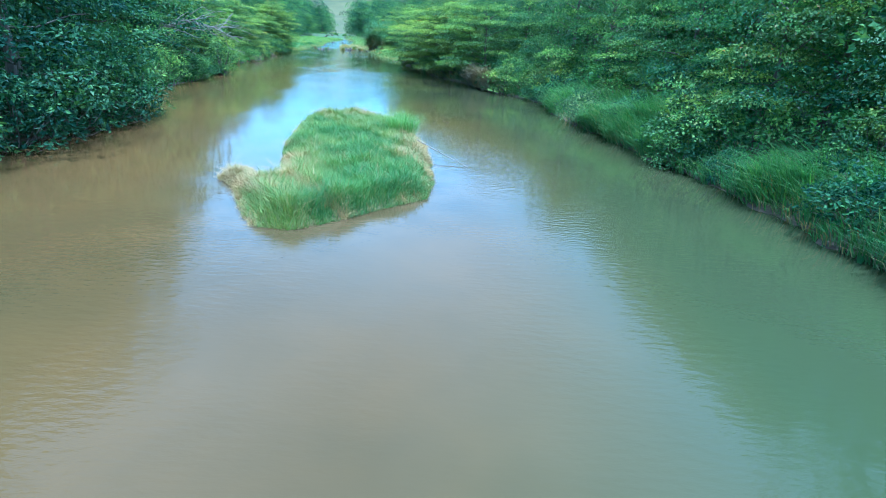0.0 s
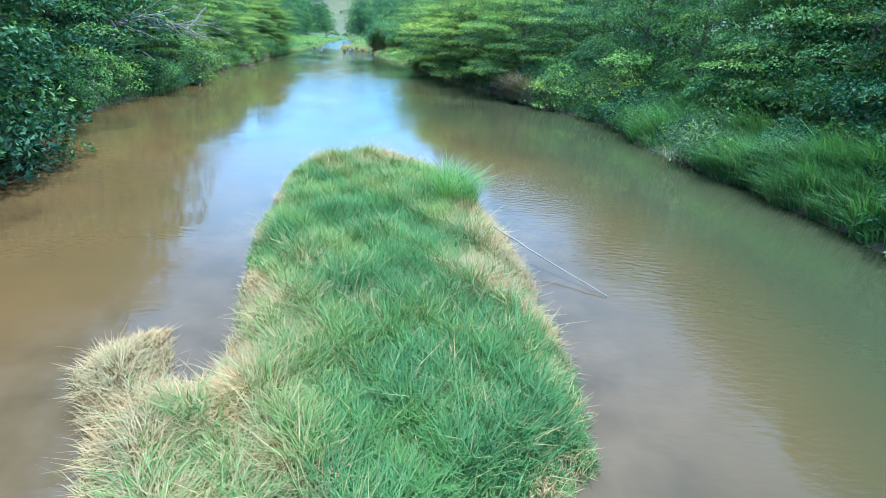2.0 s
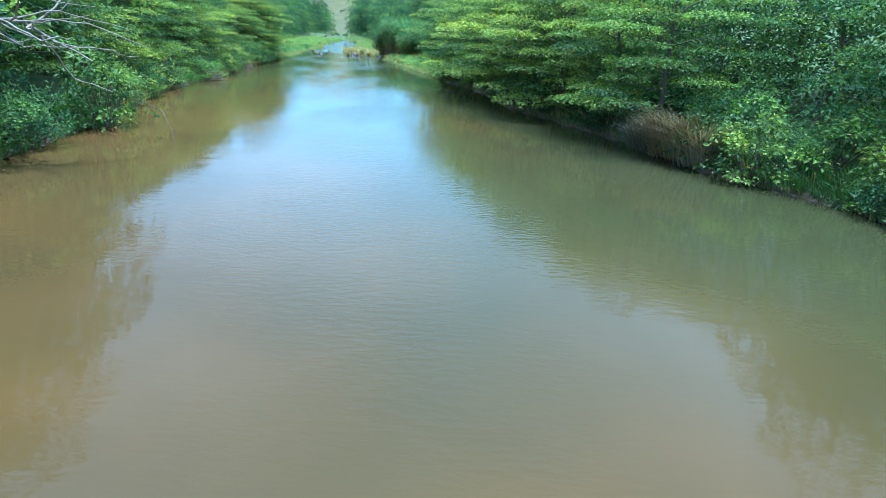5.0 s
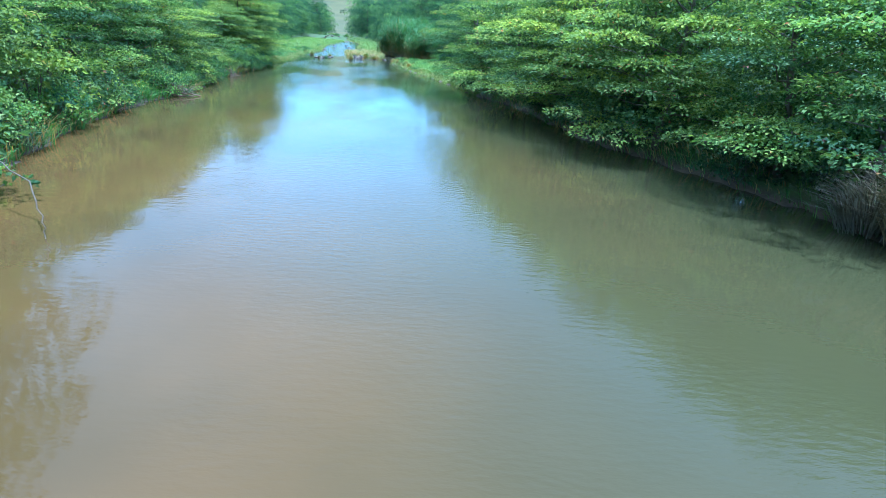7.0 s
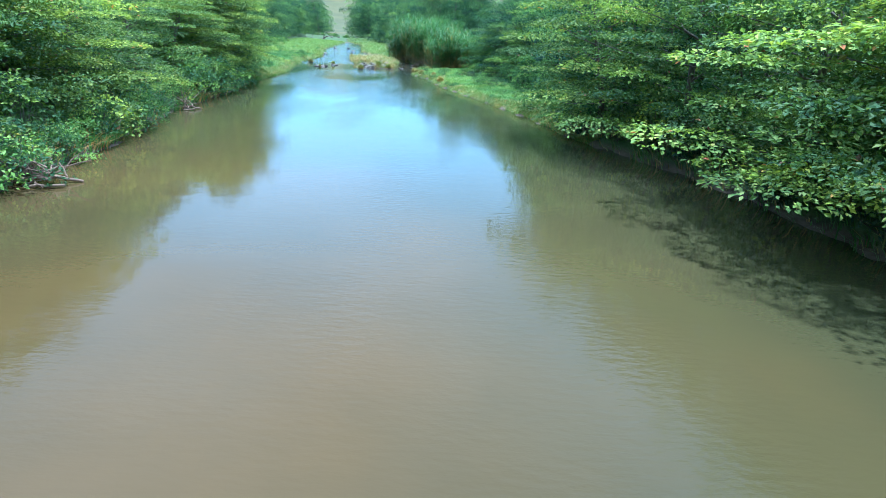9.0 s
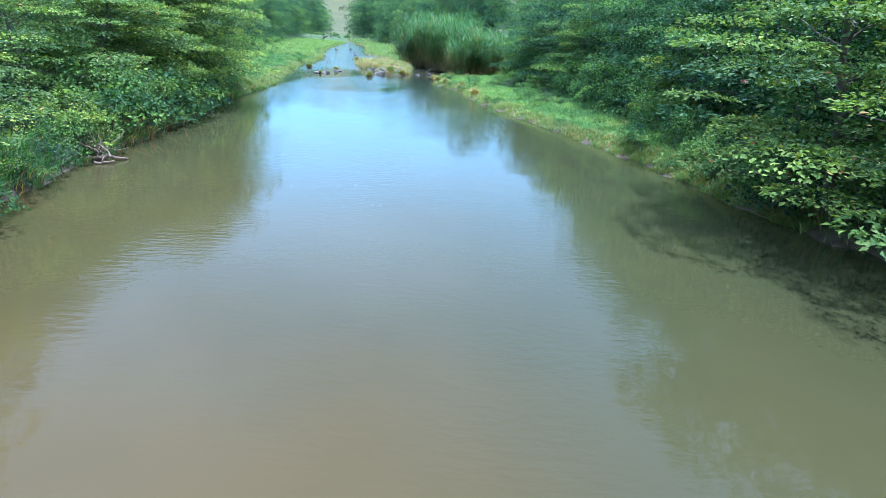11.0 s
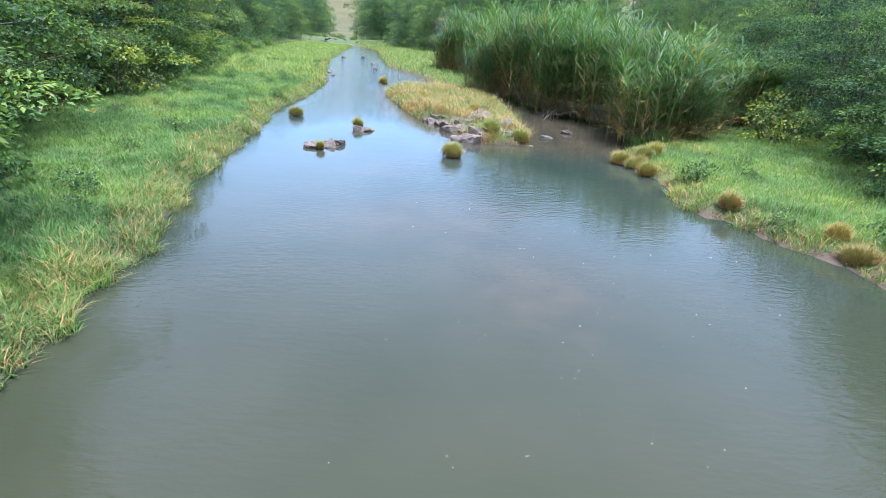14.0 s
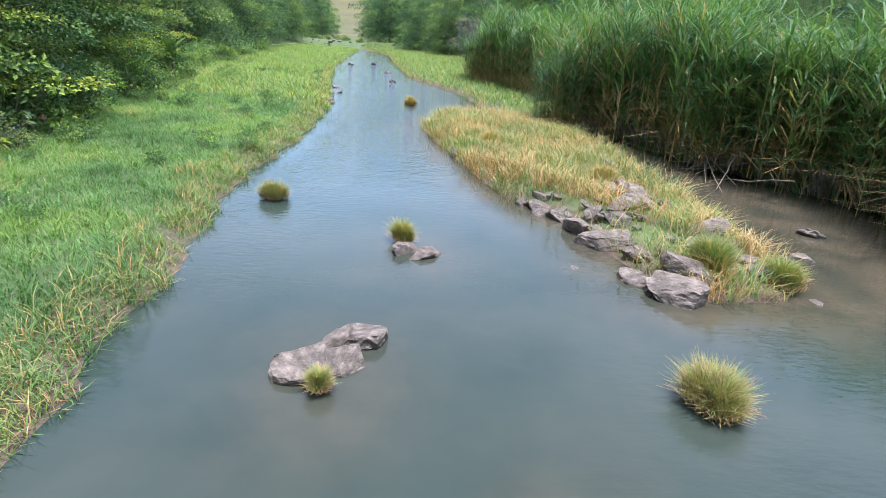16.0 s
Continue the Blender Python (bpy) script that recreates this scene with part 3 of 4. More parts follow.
def bush(seed, H, R, label, mat, leaf=(0.14, 0.60)):
    r = np.random.default_rng(seed)
    root = tagged(new("bush"), label, "bush")
    k = 15
    a, rr = r.uniform(0, 6.28, k), R * np.sqrt(r.uniform(0.02, 1, k)) * 0.85
    z = H * (0.16 + 0.70 * (1 - (rr / R) ** 2) * r.uniform(0.5, 1.1, k))
    centres = np.stack([np.cos(a) * rr, np.sin(a) * rr, z], 1)
    w = R * r.uniform(0.22, 0.42, k)
    a = np.linspace(0, 6.28, 7)[:-1] + r.uniform(0, 1)
    centres = np.concatenate([centres, np.stack([np.cos(a) * R * 0.8, np.sin(a) * R * 0.8, H * r.uniform(0.08, 0.18, 6)], 1)])
    w = np.concatenate([w, R * r.uniform(0.22, 0.34, 6)])
    stems = [tube(wander((0, 0, -0.3), c, 4, 0.06, r), np.linspace(0.03, 0.008, 4), 4) for c in centres]
    piece("branchwork", np_mesh("branchwork", *joined(stems), BARK, True), root)
    outer, ages = domes(centres, np.stack([w, w * 0.9, w * 0.72], 1), 190 * (0.15 / leaf[0]) ** 1.5, leaf, r, 0.08)
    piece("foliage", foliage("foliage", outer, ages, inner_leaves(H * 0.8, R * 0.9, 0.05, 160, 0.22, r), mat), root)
    return root


def placed(kinds, spots, group):
    """Copies of a few plants at many spots (x, y, scale): the first of each kind is moved to its own spot."""
    used = set()
    for x, y, s, *tall in spots:
        i = random.randrange(len(kinds))
        z = float(ground_height(x, y))
        m = pose(x, y, max(z, 0.02) - 0.03, 0, 0, random.uniform(0, 360)) @ Matrix.Diagonal((s, s, s * random.uniform(0.9, 1.12) * (tall[0] if tall else 1), 1))
        if i not in used:
            used.add(i)
            ob = kinds[i]
            ob.matrix_basis = m
            tagged(ob, group=group)
        else:
            ob = copy_thing(kinds[i], Matrix.Identity(4))
            ob.matrix_basis = m
    for i, ob in enumerate(kinds):
        if i not in used:
            for o in [*ob.children_recursive, ob]:
                bpy.data.objects.remove(o)


def along(line, side, y0, y1, step, off, spread, s0, s1):
    """Spots along a bank: off metres inland of the water's edge."""
    spots, y = [], y0
    while y < y1:
        x = float(edge(line, y)) + side * (off + random.uniform(-spread, spread))
        spots.append((x, y + random.uniform(-0.3, 0.3) * step, random.uniform(s0, s1)))
        y += step * random.uniform(0.8, 1.2)
    return spots


def lower(spots, f):
    """The same spots with plants f times as tall for their width."""
    return [(x, y, k, f) for x, y, k in spots]


def set_back(spots):
    return [(x + (2.4 if 13 < y < 27 or 31 < y < 50 else 0), y, k) for x, y, k in spots]


almonds = [tree("almond_tree", 11 + i, 9.5 + i * 0.7, 4.1, "almond", "broad tiered tree with large bright green leaves") for i in range(3)]
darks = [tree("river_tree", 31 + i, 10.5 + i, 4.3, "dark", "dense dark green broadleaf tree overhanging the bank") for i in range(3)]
mids = [tree("bank_tree", 41 + i, 9.5 + i * 0.8, 4.1, "mid", "leafy mid green tree leaning out from the bank") for i in range(3)]
opens = [tree("slender_tree", 51 + i, 10.0 + i, 3.8, "open", "slender tree with light feathery green foliage") for i in range(2)]
fars = [tree("woodland_tree", 71 + i, 11 + i, 5.0, "far", "tall leafy tree on the wooded valley side") for i in range(3)]

random.seed(3)
placed(almonds, lower(along(RIGHT_EDGE, 1, 65, 76, 4.4, 1.4, 0.5, 0.85, 1.05), 0.78) + lower(along(RIGHT_EDGE, 1, 76, 98, 4.2, 0.9, 0.5, 0.9, 1.15), 0.76) + lower(along(LEFT_EDGE, -1, 64, 96, 5.0, 3.9, 0.6, 0.75, 0.95), 0.76) + lower(along(LEFT_EDGE, -1, 98, 113, 5.0, 3.6, 0.5, 0.7, 0.85), 0.6) + lower(along(LEFT_EDGE, -1, 114, 123, 4.0, 3.0, 0.5, 0.8, 1.0), 0.8) + set_back(along(RIGHT_EDGE, 1, 8, 56, 9, 4.6, 0.8, 0.8, 1.0))
       + [(float(edge(LEFT_EDGE, y)) - float(flat_left(y)) - 3.2, y, random.uniform(0.8, 1.15)) for y in np.arange(131, 182, 10)] + [(-34.0, 117.0, 0.95, 0.8)] + [(float(edge(RIGHT_EDGE, y)) + float(flat_right(y)) + 2.5, y, random.uniform(0.5, 0.65)) for y in (113, 131, 142)], "trees along the river")
placed(mids, set_back(along(RIGHT_EDGE, 1, 2, 57, 6.0, 4.0, 0.9, 0.8, 1.05)) + along(LEFT_EDGE, -1, 42, 64, 6.0, 4.4, 0.5, 0.9, 1.1)
       + [(float(edge(RIGHT_EDGE, y)) + flat_right(y) + 3.0, y, random.uniform(0.75, 1.05), 0.85 if y < 131 else 0.7) for y in np.arange(110, 150, 11.0)]
       + [(float(edge(LEFT_EDGE, y)) - float(flat_left(y)) - 3.0, y, random.uniform(0.8, 1.1)) for y in np.arange(126, 182, 9)], "trees along the river")
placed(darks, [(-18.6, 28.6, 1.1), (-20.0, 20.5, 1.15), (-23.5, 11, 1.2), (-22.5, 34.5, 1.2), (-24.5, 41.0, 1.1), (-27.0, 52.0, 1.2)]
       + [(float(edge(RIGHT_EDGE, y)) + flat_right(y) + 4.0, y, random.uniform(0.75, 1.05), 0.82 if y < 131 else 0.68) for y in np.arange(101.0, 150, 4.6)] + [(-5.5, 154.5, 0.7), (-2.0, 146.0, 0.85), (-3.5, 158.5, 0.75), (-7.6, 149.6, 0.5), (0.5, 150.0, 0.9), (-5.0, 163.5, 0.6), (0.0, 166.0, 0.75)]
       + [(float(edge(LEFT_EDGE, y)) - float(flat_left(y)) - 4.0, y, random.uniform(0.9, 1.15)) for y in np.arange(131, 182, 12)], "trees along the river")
placed(opens, set_back(along(RIGHT_EDGE, 1, 5, 100, 8, 6.5, 1.0, 0.75, 0.95)) + along(LEFT_EDGE, -1, 40, 70, 9, 6.5, 1.0, 0.75, 1.0) + lower(along(LEFT_EDGE, -1, 72, 124, 8, 6.5, 1.0, 0.75, 1.0), 0.8) + [(-4.0, 156.0, 0.6), (-3.9, 91.2, 0.62)], "trees along the river")
back = along(RIGHT_EDGE, 1, 0, 50, 6.5, 10.5, 1.6, 1.0, 1.2) + along(RIGHT_EDGE, 1, 50, 112, 6.5, 10.5, 1.6, 0.75, 0.95) + along(LEFT_EDGE, -1, 16, 80, 7.5, 9.0, 1.0, 1.3, 1.5)
back += along(RIGHT_EDGE, 1, 58, 112, 5.0, 7.2, 0.8, 0.55, 0.72)
back += along(LEFT_EDGE, -1, 72, 124, 5.5, 9.5, 1.6, 0.66, 0.86) + along(LEFT_EDGE, -1, 84, 124, 8.0, 17, 2.0, 0.9, 1.1)
for y in np.arange(124, 330, 7.5):
    l, rgt = float(edge(LEFT_EDGE, y)), float(edge(RIGHT_EDGE, y))
    for k in range(2):
        if k or y > 205:
            back.append((l - float(flat_left(y)) - 3.5 - 8 * k - random.uniform(0, 3), y + random.uniform(-2, 2), random.uniform(0.75, 1.3) + 0.25 * k))
            if not 150 < y < 215:
                back.append((rgt + float(flat_right(y)) * (1.0 if y < 270 else 0.6) + 3.5 + 8 * k + random.uniform(0, 3), y + random.uniform(-2, 2), random.uniform(0.75, 1.3) + 0.25 * k))
for y in np.arange(335, 520, 16):
    for k in range(2):
        back.append((float(edge(LEFT_EDGE, y)) - 12 - 15 * k - random.uniform(0, 6), y + random.uniform(-6, 6), random.uniform(1.3, 1.9)))
        back.append((float(edge(RIGHT_EDGE, y)) + 3 + 14 * k + random.uniform(0, 6), y + random.uniform(-6, 6), random.uniform(1.3, 1.9)))
back = [p for p in back if p[1] < 262 or not -9 - 0.165 * (p[1] - 280) < p[0] + 55 < 9 - 0.125 * (p[1] - 280)]
back += [(2 + random.uniform(0, 16), y, random.uniform(0.42, 0.62)) for y in np.arange(150, 216, 1.7)]
back += [(random.uniform(-10, 26), y, random.uniform(0.6, 0.9)) for y in np.arange(214, 300, 5.0)]
back += [(-71.0, 340.0, 0.75), (-74.0, 352.0, 0.8)]
placed(fars, back, "trees on the valley sides")
placed([tree("dry_tree", 95, 8.0, 2.6, "dry", "brown half bare tree on the valley side")], [(-25.5, 245.0, 1.1), (-8.0, 178.0, 0.7), (2.5, 112.0, 1.1)], "dry trees")

random.seed(5)
greens = [bush(101 + i, 2.1, 1.7, "leafy green bush leaning over the water", LEAF_BUSH) for i in range(3)]
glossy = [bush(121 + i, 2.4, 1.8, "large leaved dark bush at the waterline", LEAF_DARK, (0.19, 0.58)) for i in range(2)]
placed(greens, [p for p in along(RIGHT_EDGE, 1, 4, 100, 2.9, 0.35, 0.5, 0.45, 1.2) if not 32 < p[1] < 48 and not 14 < p[1] < 26 and not 64 < p[1] < 98] + set_back(along(RIGHT_EDGE, 1, 4, 100, 3.2, 2.9, 0.6, 1.0, 1.5)) + along(LEFT_EDGE, -1, 40, 122, 3.4, 0.45, 0.4, 0.4, 1.05) + [(-31.4, 108.3, 1.25), (-31.6, 105.0, 1.15), (-31.8, 111.5, 1.2), (-32.0, 114.5, 1.1)]
       + [(float(edge(LEFT_EDGE, y)) - float(flat_left(y)) - random.uniform(0.3, 1.6), y, random.uniform(0.7, 1.3)) for y in np.arange(124, 240, 3.4)]
       + [(random.uniform(-80, -30), random.uniform(322, 345), random.uniform(0.5, 1.0)) for i in range(30)]
       + [(float(edge(RIGHT_EDGE, y)) + float(flat_right(y)) + random.uniform(0.2, 1.4), y, random.uniform(0.7, 1.3)) for y in np.arange(102, 150, 3.0)]
       + [(float(edge(RIGHT_EDGE, y)) + float(flat_right(y)) + 2.0 + random.uniform(0, 3.0), y, random.uniform(1.3, 2.0)) for y in np.arange(116, 150, 2.2)], "bushes on the banks")
pales = [bush(141 + i, 1.9, 1.5, "pale grey green feathery bush on the bank", LEAF_PALE, (0.16, 0.34)) for i in range(2)]
limes = [bush(161 + i, 2.6, 1.6, "bright yellow green broadleaf bush on the bank", LEAF_ALMOND, (0.165, 0.60)) for i in range(2)]
placed(pales, along(RIGHT_EDGE, 1, 20, 100, 7.0, 0.9, 0.6, 0.5, 1.2) + along(LEFT_EDGE, -1, 40, 122, 6.0, 0.7, 0.6, 0.5, 1.1) + [(-41.5, 150, 0.4), (-43.5, 158, 0.6), (-10.0, 126, 0.5), (-8.5, 132, 0.6), (-11.5, 137, 0.5)], "bushes on the banks")
placed(limes, set_back(along(RIGHT_EDGE, 1, 14, 100, 8.0, 1.6, 0.8, 0.7, 1.3)) + along(LEFT_EDGE, -1, 44, 122, 7.0, 1.8, 0.8, 0.7, 1.5) + along(LEFT_EDGE, -1, 76, 118, 3.6, 0.8, 0.5, 0.6, 1.1) + [(-44.9, 151, 1.1), (-44.8, 156, 1.3), (-45.3, 160, 1.5), (-46.4, 164.5, 1.2), (-50.0, 179, 1.2), (-22.9, 61.4, 1.3), (-9.0, 152.8, 1.1)] + [(random.uniform(-1, 14), random.uniform(154, 205), random.uniform(0.5, 1.1)) for i in range(34)], "bushes on the banks")
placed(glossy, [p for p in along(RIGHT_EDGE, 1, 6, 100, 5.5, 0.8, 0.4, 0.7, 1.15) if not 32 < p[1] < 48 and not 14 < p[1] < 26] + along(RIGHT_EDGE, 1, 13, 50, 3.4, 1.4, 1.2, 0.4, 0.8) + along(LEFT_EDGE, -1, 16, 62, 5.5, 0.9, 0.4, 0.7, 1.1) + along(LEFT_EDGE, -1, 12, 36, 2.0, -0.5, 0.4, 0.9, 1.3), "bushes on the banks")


def weed(seed):
    r = np.random.default_rng(seed)
    root = tagged(new("weed_clump"), "low leafy weed clump in the meadow grass", "weed")
    k = 9
    a, rr = r.uniform(0, 6.28, k), 0.6 * np.sqrt(r.uniform(0, 1, k))
    centres = np.stack([np.cos(a) * rr, np.sin(a) * rr, r.uniform(0.25, 0.6, k)], 1)
    stems = [tube(wander((0, 0, -0.1), c, 4, 0.04, r), np.linspace(0.012, 0.004, 4), 4) for c in centres]
    piece("stem", np_mesh("stem", *joined(stems), BARK, True), root)
    w = r.uniform(0.16, 0.3, k)
    outer, ages = domes(centres, np.stack([w, w, w * 0.7], 1), 700, (0.085, 0.55), r, 0.2)
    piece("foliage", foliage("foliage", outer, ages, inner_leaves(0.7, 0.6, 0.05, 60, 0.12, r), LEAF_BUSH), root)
    return root


random.seed(21)
weeds = [weed(301 + i) for i in range(4)]
spots = []
for i in range(50):
    y = random.uniform(100, 150)
    spots.append((float(edge(RIGHT_EDGE, y)) + random.uniform(0.7, 1.0) * (0.4 + float(flat_right(y)) * random.random()), y, random.uniform(0.5, 1.3)))
for i in range(60):
    y = random.uniform(122, 200)
    spots.append((float(edge(LEFT_EDGE, y)) - 0.6 - float(flat_left(y)) * random.random(), y, random.uniform(0.5, 1.1)))
placed(weeds, spots, "weeds in the meadows")


# ---- cane thicket ----
def cane_clump(seed):
    r = np.random.default_rng(seed)
    root = tagged(new("cane_clump"), "tall green river cane with arching leaves and dry stalks", "reeds")
    k = 34
    a, d = r.uniform(0, 6.28, k), 1.5 * np.sqrt(r.uniform(0, 1, k))
    foot = np.stack([np.cos(a) * d, np.sin(a) * d, np.full(k, -0.1)], 1)
    H = r.uniform(2.6, 4.1, k)
    lean = unit(foot * [1, 1, 0] + r.normal(0, 0.6, (k, 3)) * [1, 1, 0])
    tagged(piece("dry_stalk_stand", np_mesh("dry_stalk_stand", *blades(foot, H, np.full(k, 0.035), lean, r.uniform(0.05, 0.22, k)), STRAW), root), kind="stuff")
    n = 34
    s = r.uniform(0.06, 1.0, k * n)
    f, h, le = np.repeat(foot, n, 0), np.repeat(H, n), np.repeat(lean, n, 0)
    b = np.full((k * n, 1), 0.13)
    p = f + np.array([0, 0, 1.0]) * (h * s)[:, None] * 0.96 + le * h[:, None] * b * (s * s)[:, None]
    ang = r.uniform(0, 6.28, k * n)
    out = np.stack([np.cos(ang), np.sin(ang), 0 * ang], 1)
    long, bend = r.uniform(0.55, 1.3, k * n), r.uniform(1.1, 2.3, k * n)
    dead = s < r.normal(0.16, 0.12, k * n) + np.repeat(np.where(r.uniform(0, 1, k) < 0.22, 0.45, 0.0), n)
    for name, pick, mat in (("leaf_mass", ~dead, CANE), ("dry_leaf_mass", dead, STRAW)):
        tagged(piece(name, np_mesh(name, *blades(p[pick], long[pick], np.full(pick.sum(), 0.045), out[pick], bend[pick]), mat), root), kind="stuff")
    return root


random.seed(8)
canes = [cane_clump(201 + i) for i in range(4)]
spots = []
for y in np.arange(150, 206, 1.8):
    for k in range(6):
        x = float(edge(RIGHT_EDGE, y)) + 0.5 + 2.3 * k + random.uniform(-0.6, 0.6)
        if x < 1 and y > 152 and (y > 160 or x < -11.5) and (y < 175 or k > 2) and random.random() < 0.86:
            spots.append((x, y + random.uniform(-0.8, 0.8), random.uniform(0.9, 1.5), random.uniform(1.0, 1.35) * (0.8 if x > -14 and y < 172 else 1)))
placed(canes, spots, "cane thicket")


# ---- grass ----
def grass(name, label, pts, mat, height, width, bend, seed, toward=None, uneven=0.35, tall=1.0):
    r = np.random.default_rng(seed)
    n = len(pts)
    base = np.column_stack([pts, np.maximum(ground_height(pts[:, 0], pts[:, 1]), -0.05) - 0.02])
    a = r.uniform(0, 6.28, n)
    lean = np.stack([np.cos(a), np.sin(a), 0 * a], 1)
    if toward is not None:
        lean = unit(lean * 0.7 + toward)
    lump = 1 + uneven * (rolling(pts[:, 0], pts[:, 1], 0.33) + 0.7 * rolling(pts[:, 0], pts[:, 1], 0.9, 2.0))
    v, f = blades(base, height * tall * lump * r.uniform(0.55, 1.2, n), width * r.uniform(0.7, 1.3, n), lean, bend * r.uniform(0.4, 1.3, n))
    return tagged(new(name, np_mesh(name, v, f, mat)), label, "grass", kind="stuff")


def spread(n, x0, x1, y0, y1, seed):
    r = np.random.default_rng(seed)
    return np.column_stack([r.uniform(x0, x1, n), r.uniform(y0, y1, n)]), r


def field(p, s, k=0.0):
    return 0.5 + 0.5 * rolling(p[:, 0], p[:, 1], s, k)


# the grassy island
p, r = spread(290000, -9.2, -1.0, 18.3, 38.8, 41)
s = inside(ISLAND, p[:, 0], p[:, 1])
p, s = p[s > 0.05], s[s > 0.05]
mott = field(p, 0.55) * 0.6 + field(p, 0.21, 1.0) * 0.4
dry = (0.32 * smooth(s, 0.8, 0.15) + 0.42 * smooth(p[:, 0] + 0.12 * (p[:, 1] - 23), -4.9, -6.0) * smooth(p[:, 1], 28, 24.5) * smooth(p[:, 1], 19.8, 21.2) + 0.5 * smooth(np.hypot((p[:, 0] + 2.5) / 1.2, (p[:, 1] - 29) / 5.0), 1.2, 0.4)
       + 0.52 * smooth(p[:, 1], 33.5, 36.5) * smooth(p[:, 0], -3.2, -5.2) + 0.2 * smooth(p[:, 0], -7.4, -7.9) * smooth(p[:, 1], 27, 25)) + 1.25 * (mott - 0.47)
lime = 0.7 * smooth(p[:, 0] + 0.12 * (p[:, 1] - 23), -4.4, -5.6) * smooth(p[:, 1], 30, 25) + 0.48 * smooth(p[:, 1], 28, 34) + 1.2 * (field(p, 0.7, 5.0) - 0.5)
kind = np.where(dry > r.normal(0.40, 0.15, len(p)), 2, np.where(lime > r.normal(0.42, 0.20, len(p)), 1, 0))
rim = (0.38 + 0.62 * smooth(s, 0.05, 0.9)) * np.where(r.uniform(0, 1, len(p)) < 0.04, 1.5, 1.0)
grass("island_grass", "deep green long grass on the river island", p[kind == 0], GRASS_DEEP, 0.52, 0.013, 0.70, 42, uneven=0.4, tall=rim[kind == 0])
grass("lime_grass", "lime green grass tufts on the river island", p[kind == 1], GRASS_LIME, 0.55, 0.013, 0.7, 43, uneven=0.45, tall=rim[kind == 1])
grass("dry_grass", "straw coloured dry grass on the island edge", p[kind == 2], STRAW, 0.50, 0.012, 1.0, 44, uneven=0.5, tall=rim[kind == 2])
q, rr = spread(1000, -3.7, -2.7, 31.2, 33.6, 46)
grass("tall_grass", "taller green reed grass at the island tip", q, GRASS, 1.25, 0.016, 0.8, 47, uneven=0.15)


# meadows beside the river
def meadow(name, label, line, side, flat, y0, y1, n, seed, mat, height, width, keep=None):
    q, rr = spread(n, 0, 1, y0, y1, seed)
    w = flat(q[:, 1]) + 1.6
    q[:, 0] = edge(line, q[:, 1]) + side * (-0.12 + rr.uniform(0, 1, n) * w)
    if keep is not None:
        q = q[keep(q, rr)]
    return grass(name, label, q, mat, height, width, 0.95, seed + 1, uneven=0.42)


def dry_part(q, rr):
    d = np.minimum(np.abs(q[:, 0] - edge(LEFT_EDGE, q[:, 1])), np.abs(q[:, 0] - edge(RIGHT_EDGE, q[:, 1])))
    return (0.95 * smooth(d, 1.9, 0.3) + 0.75 * smooth(field(q, 2.2, 0.7), 0.6, 0.85)) > rr.normal(0.62, 0.14, len(q))


meadow("meadow_grass", "bright green meadow grass beside the river", LEFT_EDGE, -1, flat_left, 121, 175, 130000, 51, GRASS, 0.34, 0.017)
meadow("far_meadow_grass", "bright green meadow grass farther upstream", LEFT_EDGE, -1, flat_left, 175, 300, 30000, 53, GRASS, 0.55, 0.045)
meadow("far_lime_grass", "yellow green grass farther upstream", LEFT_EDGE, -1, flat_left, 175, 300, 26000, 54, GRASS_LIME, 0.5, 0.045)
meadow("dry_meadow_grass", "straw coloured grass patches in the meadow", LEFT_EDGE, -1, flat_left, 121, 220, 60000, 55, STRAW, 0.42, 0.013, dry_part)
meadow("lime_meadow_grass", "yellow green grass patches in the meadow", LEFT_EDGE, -1, flat_left, 121, 220, 60000, 56, GRASS_LIME, 0.42, 0.015, dry_part)
meadow("bank_grass", "low green grass on the river bank", RIGHT_EDGE, 1, flat_right, 98, 159, 120000, 57, GRASS, 0.34, 0.016)
meadow("dry_bank_grass", "straw coloured grass on the river bank", RIGHT_EDGE, 1, flat_right, 98, 152, 34000, 59, STRAW, 0.36, 0.016, dry_part)
meadow("lime_bank_grass", "yellow green grass patches on the river bank", RIGHT_EDGE, 1, flat_right, 98, 152, 24000, 60, GRASS_LIME, 0.36, 0.016, dry_part)
meadow("upstream_grass", "yellow green grass on the upstream bank", RIGHT_EDGE, 1, flat_right, 172, 312, 26000, 61, GRASS_LIME, 0.6, 0.05)
meadow("upstream_green_grass", "green grass on the upstream bank", RIGHT_EDGE, 1, flat_right, 172, 312, 20000, 60, GRASS, 0.6, 0.05)
meadow("upstream_dry_grass", "straw coloured grass on the upstream bank", RIGHT_EDGE, 1, flat_right, 172, 312, 16000, 63, STRAW, 0.55, 0.04, dry_part)


def fringe(name, line, side, y0, y1, n, seed, mat, height):
    q, rr = spread(n, -0.2, 1.5, y0, y1, seed)
    keep = field(q * [0, 1] + [0, 0], 2.6, seed * 0.37) > rr.uniform(0.1, 0.9, n)
    q = q[keep]
    q[:, 0] = edge(line, q[:, 1]) + side * q[:, 0]
    return grass(name, "long grass hanging over the river bank", q, mat, height, 0.04, 0.9, seed + 1, np.array([-side * 0.9, 0, 0]))


